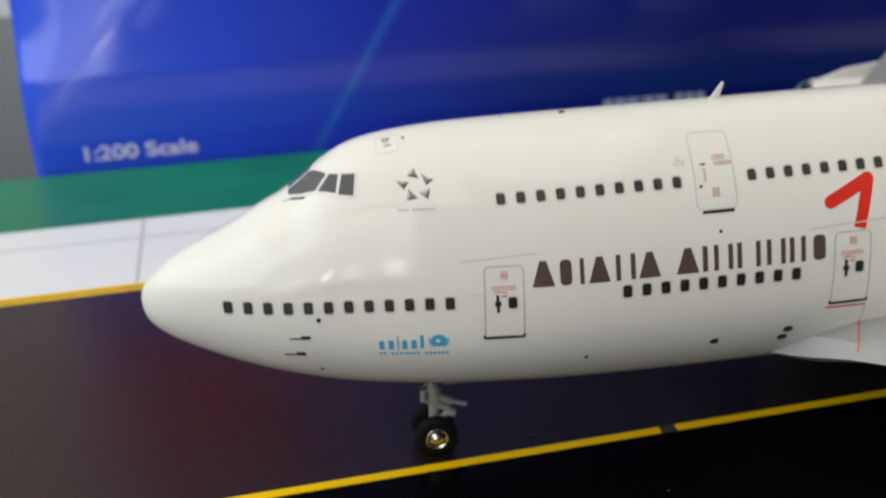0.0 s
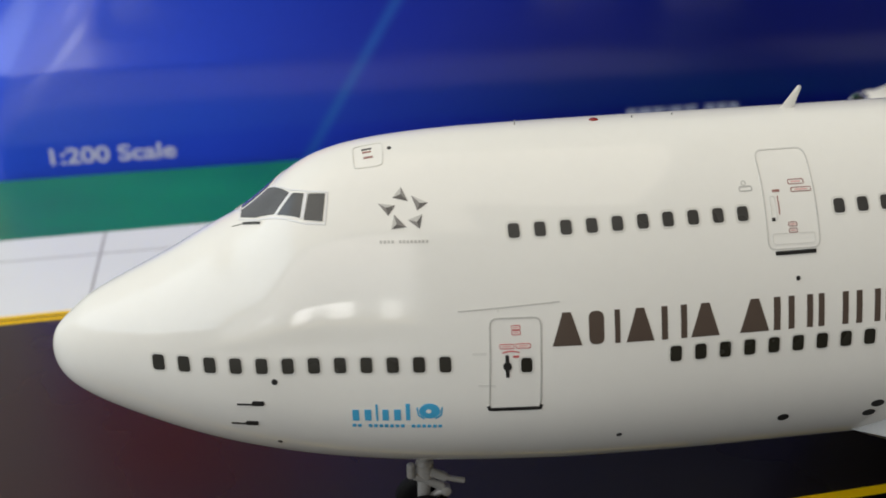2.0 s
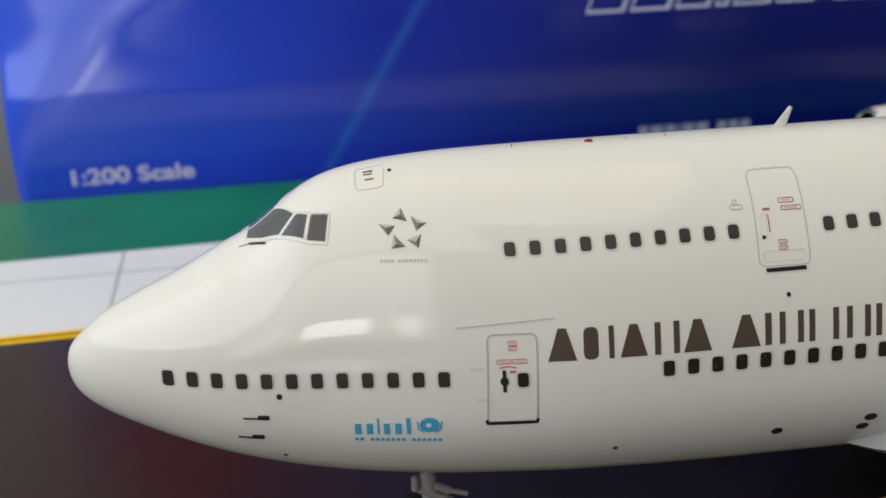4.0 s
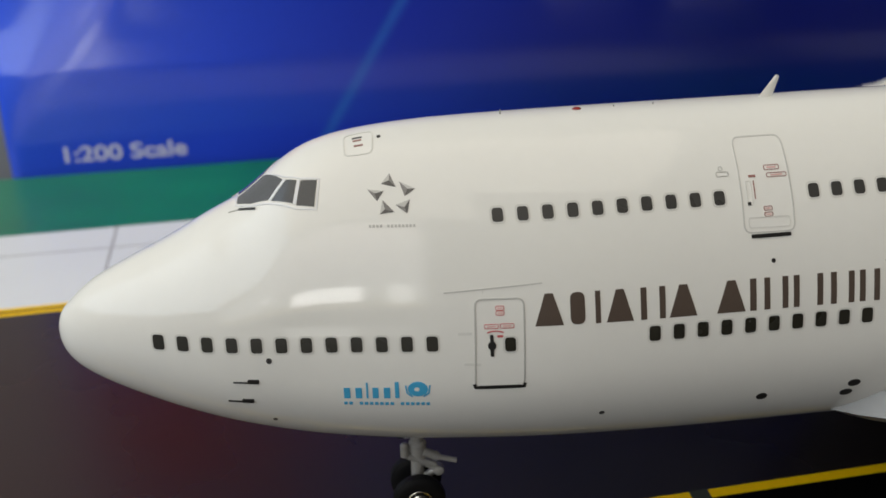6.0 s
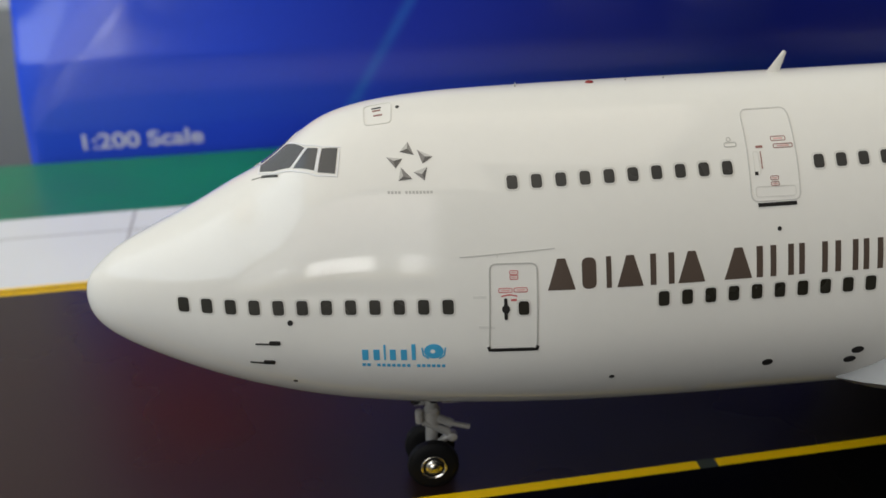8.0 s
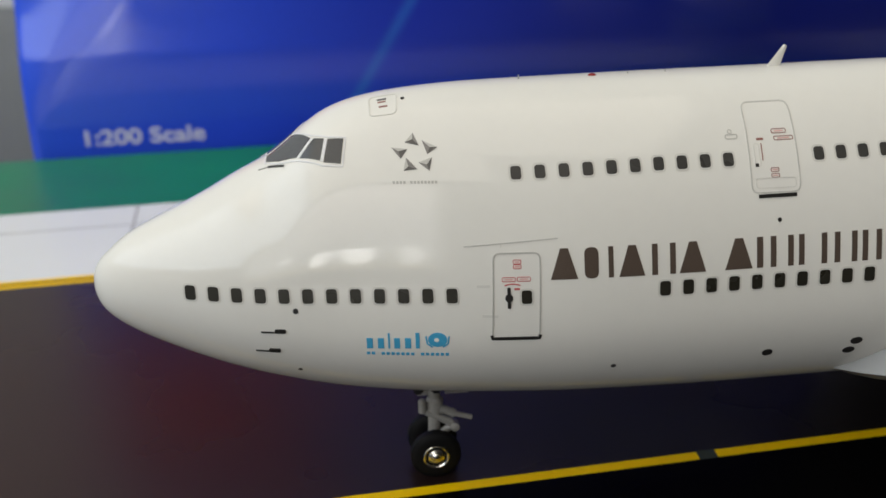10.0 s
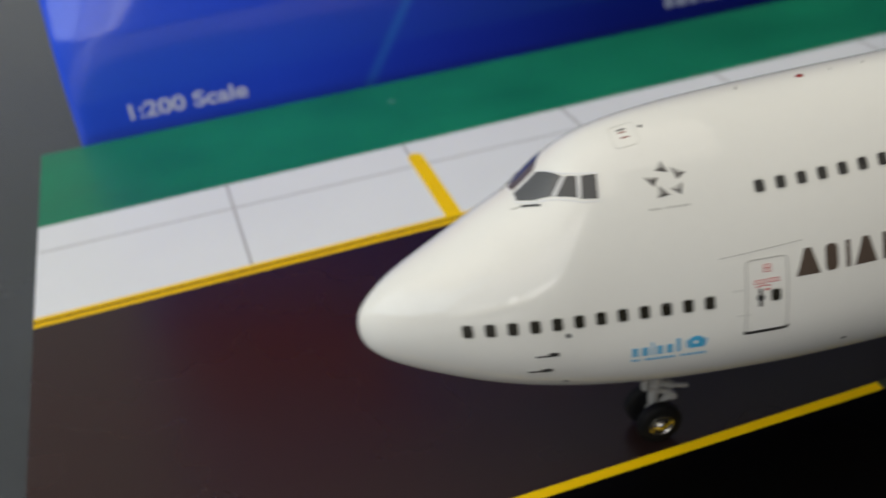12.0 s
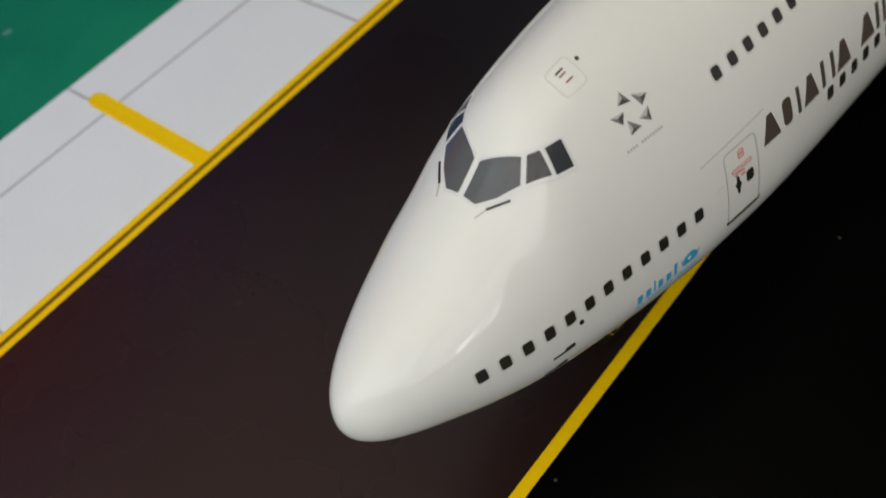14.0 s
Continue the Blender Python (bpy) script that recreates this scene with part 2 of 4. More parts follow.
def block(x0, x1, y0, y1, z0, z1, bevel=0.0, bm=None):
    bm = bm or bmesh.new()
    m = Matrix.Translation(((x0 + x1) / 2, (y0 + y1) / 2, (z0 + z1) / 2)) @ Matrix.Diagonal((x1 - x0, y1 - y0, z1 - z0, 1))
    made = bmesh.ops.create_cube(bm, size=1.0, matrix=m)["verts"]
    if bevel:
        edges = list({e for v in made for e in v.link_edges})
        bmesh.ops.bevel(bm, geom=edges, offset=bevel, segments=2, affect="EDGES")
    return bm


def rod(a, b, r0, r1=None, n=16, bm=None):
    """A round bar from a to b."""
    bm = bm or bmesh.new()
    a, b = Vector(a), Vector(b)
    q = (b - a).to_track_quat("Z", "Y").to_matrix().to_4x4()
    m = Matrix.Translation((a + b) / 2) @ q
    bmesh.ops.create_cone(bm, cap_ends=True, segments=n, radius1=r0, radius2=r0 if r1 is None else r1, depth=(b - a).length, matrix=m)
    return bm


def lathe(profile, centre, axis, n=32, bm=None):
    """Turns rows of (along, radius) round an axis through centre."""
    bm = bm or bmesh.new()
    q = Vector(axis).to_track_quat("Z", "Y").to_matrix()
    rings = []
    for along, r in profile:
        ring = []
        for k in range(n):
            a = 2 * math.pi * k / n
            ring.append(bm.verts.new(Vector(centre) + q @ Vector((r * math.cos(a), r * math.sin(a), along))))
        rings.append(ring)
    for r0, r1 in zip(rings, rings[1:]):
        for k in range(n):
            bm.faces.new((r0[k], r0[(k + 1) % n], r1[(k + 1) % n], r1[k]))
    bm.faces.new(rings[0])
    bm.faces.new(rings[-1])
    return bm


def slab(poly, z0, z1, bm=None):
    """An upright prism over a polygon of (x, y)."""
    bm = bm or bmesh.new()
    low = [bm.verts.new((x, y, z0)) for x, y in poly]
    top = [bm.verts.new((x, y, z1)) for x, y in poly]
    bm.faces.new(low[::-1])
    bm.faces.new(top)
    for k in range(len(poly)):
        j = (k + 1) % len(poly)
        bm.faces.new((low[k], low[j], top[j], top[k]))
    return bm


# ---- the airliner's body: stations behind the nose, millimetres ----
NOSE = -0.32
TOP = [(0, 29.17), (0.6, 31.58), (2, 33.07), (4.5, 35.05), (8, 36.83), (13, 39.16), (18, 41.88), (21.5, 43.58), (24.5, 45.96), (28, 48.47), (32, 49.75), (37, 50.41), (44, 50.75), (54, 50.81), (66, 50.80), (80, 50.76), (104, 50.76), (116, 49.96), (130, 46.76), (146, 44.76), (170, 44.36), (230, 44.16), (300, 43.56), (342, 42.06)]
BOTTOM = [(0, 29.17), (0.6, 26.66), (2, 25.08), (4.5, 23.34), (8, 21.52), (13, 19.37), (20, 17.03), (28, 15.08), (37, 13.88), (46, 13.16), (58, 12.50), (75, 12.11), (110, 12.11), (160, 12.11), (210, 12.81), (250, 17.50), (300, 30.00), (342, 39.00)]
HALF = [(0, 0.00), (0.6, 1.69), (2, 3.34), (4.5, 5.00), (8, 6.75), (13, 8.79), (20, 10.84), (28, 12.30), (37, 13.82), (46, 15.08), (56, 15.93), (66, 16.14), (110, 16.14), (200, 16.04), (240, 15.00), (290, 9.20), (325, 4.00), (342, 1.00)]
WAIST = [(0, 29.17), (8, 29.22), (20, 27.38), (37, 26.12), (60, 27.10), (110, 27.60), (210, 27.20), (250, 30.00), (300, 37.00), (342, 40.20)]
POWER = [(0, 2.00), (15, 2.12), (23, 2.02), (30, 1.70), (45, 1.78), (90, 1.83), (120, 1.85), (150, 2.00), (342, 2.00)]


def curve(knots):
    """A smooth run through the knots that never overshoots, over the root of the distance from the nose."""
    xk = np.sqrt(np.array([k for k, _ in knots], float))
    yk = np.array([v for _, v in knots], float)
    h = np.diff(xk)
    d = np.diff(yk) / h
    m = np.zeros_like(yk)
    for i in range(1, len(yk) - 1):
        if d[i - 1] * d[i] > 0:
            a, b = 2 * h[i] + h[i - 1], h[i] + 2 * h[i - 1]
            m[i] = (a + b) / (a / d[i - 1] + b / d[i])
    m[0], m[-1] = d[0], d[-1]

    grid = np.linspace(0.0, float(xk[-1]), 1900)
    rows = []
    for q in grid:
        i = min(max(int(np.searchsorted(xk, q)) - 1, 0), len(h) - 1)
        s = (q - xk[i]) / h[i]
        rows.append((2 * s**3 - 3 * s**2 + 1) * yk[i] + (s**3 - 2 * s**2 + s) * h[i] * m[i]
                    + (3 * s**2 - 2 * s**3) * yk[i + 1] + (s**3 - s**2) * h[i] * m[i + 1])
    # fair the run, so that the gloss shows no kinks
    wide = 60
    bell = np.exp(-0.5 * (np.arange(-wide, wide + 1) / 12.0) ** 2)
    bell /= bell.sum()
    rows = np.array(rows)
    padded = np.r_[2 * rows[0] - rows[wide:0:-1], rows, 2 * rows[-1] - rows[-2:-wide - 2:-1]]
    rows = np.convolve(padded, bell, "valid")

    def at(u):
        return float(np.interp(math.sqrt(max(u - NOSE, 0.0)), grid, rows))

    return at


TOP_AT, BOTTOM_AT, HALF_AT, WAIST_AT, POWER_AT = (curve(k) for k in (TOP, BOTTOM, HALF, WAIST, POWER))


def station(x):
    return TOP_AT(x), BOTTOM_AT(x), HALF_AT(x), WAIST_AT(x), POWER_AT(x)


def skin(x, s, side=-1):
    """The body's skin at station x; s runs from -1 at the keel by 0 at the waist to 1 at the crown."""
    zt, zb, w, zm, p = station(x)
    if s >= 0:
        return Vector((x, side * w * math.sqrt(max(1 - s**p, 0)), zm + (zt - zm) * s))
    return Vector((x, side * w * math.sqrt(max(1 - s * s, 0)), zm + (zm - zb) * s))


def outward(x, s, side):
    e = 0.004
    s = min(max(s, -0.985), 0.985)
    dx = skin(x + 0.2, s, side) - skin(x - 0.2 if x > 0.5 else x, s, side)
    ds = skin(x, s + e, side) - skin(x, s - e, side)
    n = dx.cross(ds).normalized()
    mid = Vector((x, 0, WAIST_AT(x)))
    return n if n.dot(skin(x, s, side) - mid) > 0 else -n


def on_side(x, z, off=0.0, side=-1):
    """The skin at a station and height, raised by off."""
    zt, zb, w, zm, p = station(x)
    s = (z - zm) / (zt - zm) if z >= zm else (z - zm) / (zm - zb)
    s = min(max(s, -0.999), 0.999)
    return skin(x, s, side) + off * outward(x, s, side)


def snapped(q, off=0.0):
    """A point near the body moved across its axis onto the skin, raised by off."""
    x, y, z = q
    zt, zb, w, zm, p = station(x)
    side = -1 if y <= 0 else 1
    y = max(abs(y), 1e-4)
    lo, hi = (0.0, 0.9995) if z >= zm else (-0.9995, 0.0)
    up = 1 if z >= zm else -1
    for _ in range(32):
        mid = (lo + hi) / 2
        v = skin(x, mid, 1)
        steep = abs(v.z - zm) * y > abs(z - zm) * v.y
        if up > 0:
            lo, hi = (lo, mid) if steep else (mid, hi)
        else:
            lo, hi = (mid, hi) if steep else (lo, mid)
    s = (lo + hi) / 2
    return skin(x, s, side) + off * outward(x, s, side)


def lay(q, off):
    """A point of a print: (x, z) on the port side, or (x, y, z) near the skin."""
    return on_side(q[0], q[1], off) if len(q) == 2 else snapped(q, off)


def dense(poly, step=0.5, closed=True):
    out = []
    pts = list(poly)
    for a, b in zip(pts, pts[1:] + (pts[:1] if closed else [])):
        n = max(1, int(math.ceil(math.dist(a, b) / step)))
        for k in range(n):
            out.append(tuple(p + (q - p) * k / n for p, q in zip(a, b)))
    if not closed:
        out.append(tuple(pts[-1]))
    return out


def rounded(poly, r, n=4):
    """A polygon with its corners rounded."""
    out = []
    m = len(poly)
    for k in range(m):
        a, b, c = (np.array(poly[(k + d) % m], float) for d in (-1, 0, 1))
        p = b + (a - b) * min(0.5, r / max(np.linalg.norm(a - b), 1e-6))
        q = b + (c - b) * min(0.5, r / max(np.linalg.norm(c - b), 1e-6))
        for i in range(n + 1):
            t = i / n
            out.append(tuple((1 - t) ** 2 * p + 2 * t * (1 - t) * b + t * t * q))
    return out


def rect(cx, cz, w, h):
    return [(cx - w / 2, cz - h / 2), (cx + w / 2, cz - h / 2), (cx + w / 2, cz + h / 2), (cx - w / 2, cz + h / 2)]


def ellipse(cx, cz, rx, rz, n=16):
    return [(cx + rx * math.cos(2 * math.pi * k / n), cz + rz * math.sin(2 * math.pi * k / n)) for k in range(n)]


def plate(poly, off=0.05, step=0.6, thick=0.16):
    """A thin plate that follows the skin."""
    bm = bmesh.new()
    edge = dense(poly, step)
    mid = tuple(sum(p[i] for p in edge) / len(edge) for i in range(len(edge[0])))
    reach = max(math.dist(mid, p) for p in edge)
    rings = max(1, int(round(reach / 0.7)))
    core = bm.verts.new(lay(mid, off))
    last = None
    for r in range(1, rings + 1):
        ring = [bm.verts.new(lay(tuple(m + (p - m) * r / rings for m, p in zip(mid, q)), off)) for q in edge]
        for k in range(len(ring)):
            j = (k + 1) % len(ring)
            bm.faces.new((core, ring[k], ring[j]) if last is None else (last[k], ring[k], ring[j], last[j]))
        last = ring
    low = [bm.verts.new(lay(q, off - thick)) for q in edge]
    for k in range(len(low)):
        j = (k + 1) % len(low)
        bm.faces.new((last[k], low[k], low[j], last[j]))
    return bm


def band(poly, wide, off=0.04, closed=True, step=0.5, thick=0.12, bm=None):
    """A thin raised line along a polyline on the skin."""
    bm = bm or bmesh.new()
    pts = dense(poly, step, closed)
    n = len(pts)
    rows = []
    for k in range(n):
        a = pts[(k - 1) % n] if closed or k else pts[0]
        b = pts[(k + 1) % n] if closed or k < n - 1 else pts[-1]
        p = lay(pts[k], 0.0)
        up = (lay(pts[k], 1.0) - p).normalized()
        way = (lay(b, 0) - lay(a, 0)).normalized()
        out = way.cross(up).normalized() * (wide / 2)
        rows.append([bm.verts.new(p + out + up * (off - thick)), bm.verts.new(p + out + up * off),
                     bm.verts.new(p - out + up * off), bm.verts.new(p - out + up * (off - thick))])
    for k in range(n if closed else n - 1):
        r, s = rows[k], rows[(k + 1) % n]
        for i in range(3):
            bm.faces.new((r[i], r[i + 1], s[i + 1], s[i]))
    return bm


# ---- the room ----
def wall_with_hole(name, axis, at, thick, span, rise, hole=None, mat_=WALL, label="plain dark brown unseen room wall"):
    """A wall square to an axis, in metres; hole: (start, end, foot, head)."""
    bm = bmesh.new()
    s0, s1 = span
    z0, z1 = rise
    cells = [(s0, s1, z0, z1)]
    if hole:
        a, b, c, d = hole
        cells = [(s0, a, z0, z1), (b, s1, z0, z1), (a, b, z0, c), (a, b, d, z1)]
    for a, b, c, d in cells:
        if axis == "y":
            block(a * 1000, b * 1000, at * 1000, (at + thick) * 1000, c * 1000, d * 1000, bm=bm)
        else:
            block(at * 1000, (at + thick) * 1000, a * 1000, b * 1000, c * 1000, d * 1000, bm=bm)
    return alone(name, bm, mat_, label, "wall", "structure", smooth=False)


# dark walls and floor stay unseen; their tone keeps bounced light low
wall_with_hole("wall_south", "y", -2.1, 0.1, (-1.5, 2.3), (-0.75, 1.60), (-1.39, -0.35, 0.07, 1.59))
wall_with_hole("wall_north", "y", 0.46, 0.1, (-1.5, 2.3), (-0.75, 1.60), None, WALL_PALE, "plain pale grey painted room wall")
wall_with_hole("wall_west", "x", -1.5, 0.1, (-2.0, 0.46), (-0.75, 1.60), (-1.98, 0.45, 0.46, 1.59))
wall_with_hole("wall_east", "x", 2.2, 0.1, (-2.0, 0.46), (-0.75, 1.60))
alone("floor", block(-1500, 2300, -2100, 560, -850, -750), FLOOR, "brown wooden room floor", "floor", "structure", False)
alone("ceiling", block(-1500, 2300, -2100, 560, 1600, 1700), CEIL, "plain white room ceiling", "ceiling", "structure", False)


def window(name, axis, at, a, b, c, d):
    """Slim white frame round a wide window opening; metres."""
    w = thing(name, "slim white framed window filled with bright daylight", "window", kind="structure")
    e = 0.02
    bars = [(a, a + e, c, d), (b - e, b, c, d), (a + e, b - e, c, c + e), (a + e, b - e, d - e, d)]
    for p, q, r, s in bars:
        if axis == "y":
            bm = block(p * 1000, q * 1000, at * 1000, (at + 0.04) * 1000, r * 1000, s * 1000, 2)
        else:
            bm = block(at * 1000, (at + 0.04) * 1000, p * 1000, q * 1000, r * 1000, s * 1000, 2)
        part("window_frame", bm, FRAME_WHITE, w)
    return w


window("window_1", "y", -1.97, -1.39, -0.35, 0.07, 1.59)
window("window_2", "x", -1.37, -1.98, 0.45, 0.46, 1.59)


def fill_light_frame():
    """White frame of the broad fill light added under the ceiling."""
    light = thing("fill_light_frame", "broad flat white corner frame of an added fill light under the ceiling", "ceiling light", (-400, -790, 1600), kind="structure")
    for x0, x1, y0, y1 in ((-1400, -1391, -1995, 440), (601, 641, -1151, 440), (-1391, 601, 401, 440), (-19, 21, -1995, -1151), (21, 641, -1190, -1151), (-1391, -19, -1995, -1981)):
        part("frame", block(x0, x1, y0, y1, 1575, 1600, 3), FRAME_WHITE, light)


fill_light_frame()


def table():
    t = thing("table", "dark grey glossy topped table under the printed mat", "table", (200, -100, -750))
    part("tabletop", block(-420, 900, -520, 455, -34, -7.0, 3), TABLE, t)
    for x in (-380, 860):
        for y in (-480, 415):
            part("leg", block(x - 22, x + 22, y - 22, y + 22, -750, -34, 2), TABLE_EDGE, t)


table()


# ---- the printed mat: lines run a little askew to the airliner ----
def strip(b0, m0, b1, m1, x1=420.0, lean=-0.0715):
    """A strip of the mat between two lines, cut off square at the mat's end."""
    out = []
    for b, m in ((b0, m0), (b1, m1)):
        y = b + m * -50
        left = -50.6 + lean * y
        out.append(((left, b + m * left), (x1, b + m * x1)))
    return [out[0][0], out[0][1], out[1][1], out[1][0]]


NEAR, FAR, GRASS, BACK = (-7.75, 0.0630), (70.6, 0.052), (109.75, 0.042), (149.3, 0.020)


def mat():
    m = thing("printed_mat", "glossy printed airport apron mat lying on the table", "mat", (150, 20, -7))
    low = -7.0
    # unseen near part is added length, black to cut light bounced from the table
    part("tarmac_print", slab(strip(-505.0, 0.02, NEAR[0] - 0.85, NEAR[1]), low, 0), ASPHALT_BLACK, m, "black tarmac print", False)
    part("taxi_line", slab(strip(NEAR[0] - 0.85, NEAR[1], NEAR[0] + 0.85, NEAR[1]), low, 0), YELLOW, m, "yellow taxi line print", False)
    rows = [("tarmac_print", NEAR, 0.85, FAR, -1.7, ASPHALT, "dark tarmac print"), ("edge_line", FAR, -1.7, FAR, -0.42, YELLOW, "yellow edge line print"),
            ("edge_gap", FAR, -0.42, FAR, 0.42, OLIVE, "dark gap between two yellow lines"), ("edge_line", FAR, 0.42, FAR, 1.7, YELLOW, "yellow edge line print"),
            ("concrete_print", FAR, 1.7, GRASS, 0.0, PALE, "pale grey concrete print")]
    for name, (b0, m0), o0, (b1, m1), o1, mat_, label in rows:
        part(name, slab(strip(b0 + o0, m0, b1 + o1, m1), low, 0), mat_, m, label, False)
    part("grass_print", slab(strip(*GRASS, *BACK), low, 0), GREEN, m, "deep green grass print", False)
    # joints of the printed slabs
    part("slab_joint", slab([(-57, 95.35), (415, 111.9), (415, 112.4), (-57, 95.85)], 0, 0.03), JOINT, m, "", False)
    for k in range(10):
        x = -14.0 + 40.6 * k + (0.8 if k == 1 else 0.0)
        y0, y1 = FAR[0] + 1.7 + FAR[1] * x, GRASS[0] - 0.1 + GRASS[1] * x
        part("slab_joint", slab([(x - 0.28, y0), (x + 0.28, y0), (x - 2.7 + 0.28, y1), (x - 2.7 - 0.28, y1)], 0, 0.034), JOINT, m, "", False)
    x, y0 = 27.7, 73.6
    arm = [(x - 1.75, y0), (x + 1.75, y0 + 0.2), (x + 0.2, 103.0), (x - 0.5, 104.6), (x - 1.6, 104.9), (x - 2.8, 104.2), (x - 3.3, 102.9)]
    part("stand_line", slab(arm, 0, 0.05), YELLOW, m, "short yellow stand line print", False)
    part("drain_mark", slab(ellipse(105.8, 94.0, 1.5, 1.5), 0, 0.06), OLIVE, m, "round olive drain mark", False)
    part("pale_fleck", slab(ellipse(27.5, 137.3, 1.1, 0.7), 0, 0.03), FLECK, m, "small pale fleck on the grass print", False)
    ym = NEAR[0] + NEAR[1] * 74.5
    part("line_mark", slab([(73.2, ym - 1.0), (75.7, ym - 0.85), (75.7, ym + 1.0), (73.2, ym + 0.85)], 0, 0.05), SOOT, m, "dark green mark across the taxi line", False)


mat()


# ---- the carton behind the mat ----
BOX_AT = Vector((-53.8, 163.6, -7.0))
BOX_TURN = math.atan(0.016)


def carton_box():
    box = new("model_box")
    box.empty_display_size = 0.01
    box.matrix_world = Matrix.Translation(BOX_AT * MM) @ Matrix.Rotation(BOX_TURN, 4, "Z")
    tagged(box, "glossy blue printed cardboard carton standing behind the mat", "box")

    # the card is pressed back above a crease, most at the carton's end, and its upright edge is rounded
    # depth of the pressed corner by the distance past its fold, slope easing in and out
    fold = [0.0]
    for k in range(800):
        q = -20 + 0.25 * k
        leave = max(0.0, min(1.0, (q - 24) / 32))
        fold.append(fold[-1] + 0.25 * 0.31 / (1 + math.exp(-q / 2.8)) * (1 - leave * leave * (3 - 2 * leave)))

    def dent(x, z):
        u = max(0.0, min(1.0, (z - 29.6) / 17.0))
        near = max(0.0, min(1.0, (92.0 - x) / 62.0))
        band = 0.152 * 17.0 * (u - u ** 3 / 3) * near * near * (3 - 2 * near)
        past = max(0.0, 4 * ((z - 30.7) * 0.785 - (x - 11.6) * 0.62 + 20))
        corner = fold[int(past)] + (past % 1) * (fold[int(past) + 1] - fold[int(past)])
        wide = 5 + 9 * max(0.0, min(1.0, (z - 16) / 24))
        return max(band * max(0.0, 1 - (z - 30) / 60), 0.0) + corner + 0.14 * wide * max(0.0, 1 - x / wide) ** 2

    bm = bmesh.new()
    xs = [0.0, 0.7] + [2.0 * k for k in range(1, 60)] + [120 + 12.0 * k for k in range(20)] + [359.3, 360]
    zs = [0.2, 0.9] + [4.0 * k for k in range(1, 7)] + [27.6 + 0.8 * k for k in range(32)] + [54 + 5.0 * k for k in range(22)] + [164.3, 165]
    face = [[bm.verts.new((x, (0.35 if x in (0.0, 360) or z in (0.2, 165) else 0.0) + dent(x, z), z)) for z in zs] for x in xs]
    for a, b in zip(face, face[1:]):
        for k in range(len(zs) - 1):
            bm.faces.new((a[k], b[k], b[k + 1], a[k + 1]))
    rim = [r[0] for r in face] + face[-1][1:] + [r[-1] for r in face[::-1]][1:] + face[0][::-1][1:-1]
    back = [bm.verts.new((v.co.x, 88, v.co.z)) for v in rim]
    for k in range(len(rim)):
        j = (k + 1) % len(rim)
        bm.faces.new((rim[k], back[k], back[j], rim[j]))
    bm.faces.new(back)
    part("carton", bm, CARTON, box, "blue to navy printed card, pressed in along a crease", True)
    part("bottom_flap", block(1.5, 358.5, 1.5, 86.5, 0.0, 0.2), CARDBOARD, box, "", False)

    def words(text, x0, z0, wide, high):
        cu = bpy.data.curves.new("words", "FONT")
        cu.body, cu.size, cu.extrude, cu.offset = text, 1.0, 0.004, 0.022
        tmp = new("words", cu)
        bpy.context.view_layer.update()
        me = bpy.data.meshes.new_from_object(tmp.evaluated_get(bpy.context.evaluated_depsgraph_get()))
        bpy.data.objects.remove(tmp)
        co = np.array([v.co[:] for v in me.vertices])
        lo, hi = co.min(0), co.max(0)
        for v in me.vertices:
            x = x0 + (v.co.x - lo[0]) / (hi[0] - lo[0]) * wide
            z = z0 + (v.co.y - lo[1]) / (hi[1] - lo[1]) * high
            v.co = Vector((x, -0.03 if v.co.z > 0 else 0.05, z)) * MM
        me.materials.append(INK_WHITE)
        ob = new("scale_lettering", me)
        ob.parent = box
        tagged(ob, "white printed scale lettering")

    words("1:200 Scale", 14.4, 5.4, 31.9, 4.4)

    def bar(name, pts, mat_, label=""):
        bm = bmesh.new()
        front = [bm.verts.new((x, -0.035, z)) for x, z in pts]
        back = [bm.verts.new((x, 0.05, z)) for x, z in pts]
        bm.faces.new(front)
        bm.faces.new(back[::-1])
        for k in range(len(pts)):
            j = (k + 1) % len(pts)
            bm.faces.new((front[k], front[j], back[j], back[k]))
        part(name, bm, mat_, box, label, False)

    # small print over the airliner's crown: one plain bar a character
    x = 169.2
    for wide in (3.1, 3.75, 3.1, 0.85, 3.6, 3.75, -1.9, 3.0, 3.0, 3.0):
        if wide < 0:
            x -= wide
            continue
        bar("print_bar", [(x + 0.25, 6.2), (x + wide, 6.15), (x + wide, 10.2), (x + 0.25, 10.25)], INK_GREY, "plain pale blue bar of small print")
        x += wide + 0.48
    # large slanted print: outlined plain shapes
    x = 153.6
    for wide in (10.5, 11.0, 9.5, 3.6, 10.5, 11.0, -4.0, 9.5, 9.5, 9.5):
        if wide < 0:
            x -= wide
            continue
        z0, z1, s, e = 42.5, 55.5, 4.6, 0.75
        outer = [(x, z0), (x + wide, z0), (x + wide + s, z1), (x + s, z1)]
        inner = [(x + e, z0 + e), (x + wide - e, z0 + e), (x + wide + s - e - 0.3, z1 - e), (x + s + e - 0.3, z1 - e)]
        for k in range(4):
            j = (k + 1) % 4
            bar("print_outline", [outer[k], outer[j], inner[j], inner[k]], INK_WHITE, "white outline of large slanted print")
        x += wide + 1.6
    # red emblem high on the face
    bar("red_emblem", rounded([(3, 72), (64, 80), (78, 122), (10, 118)], 9), INK_RED, "red printed emblem shape")


carton_box()


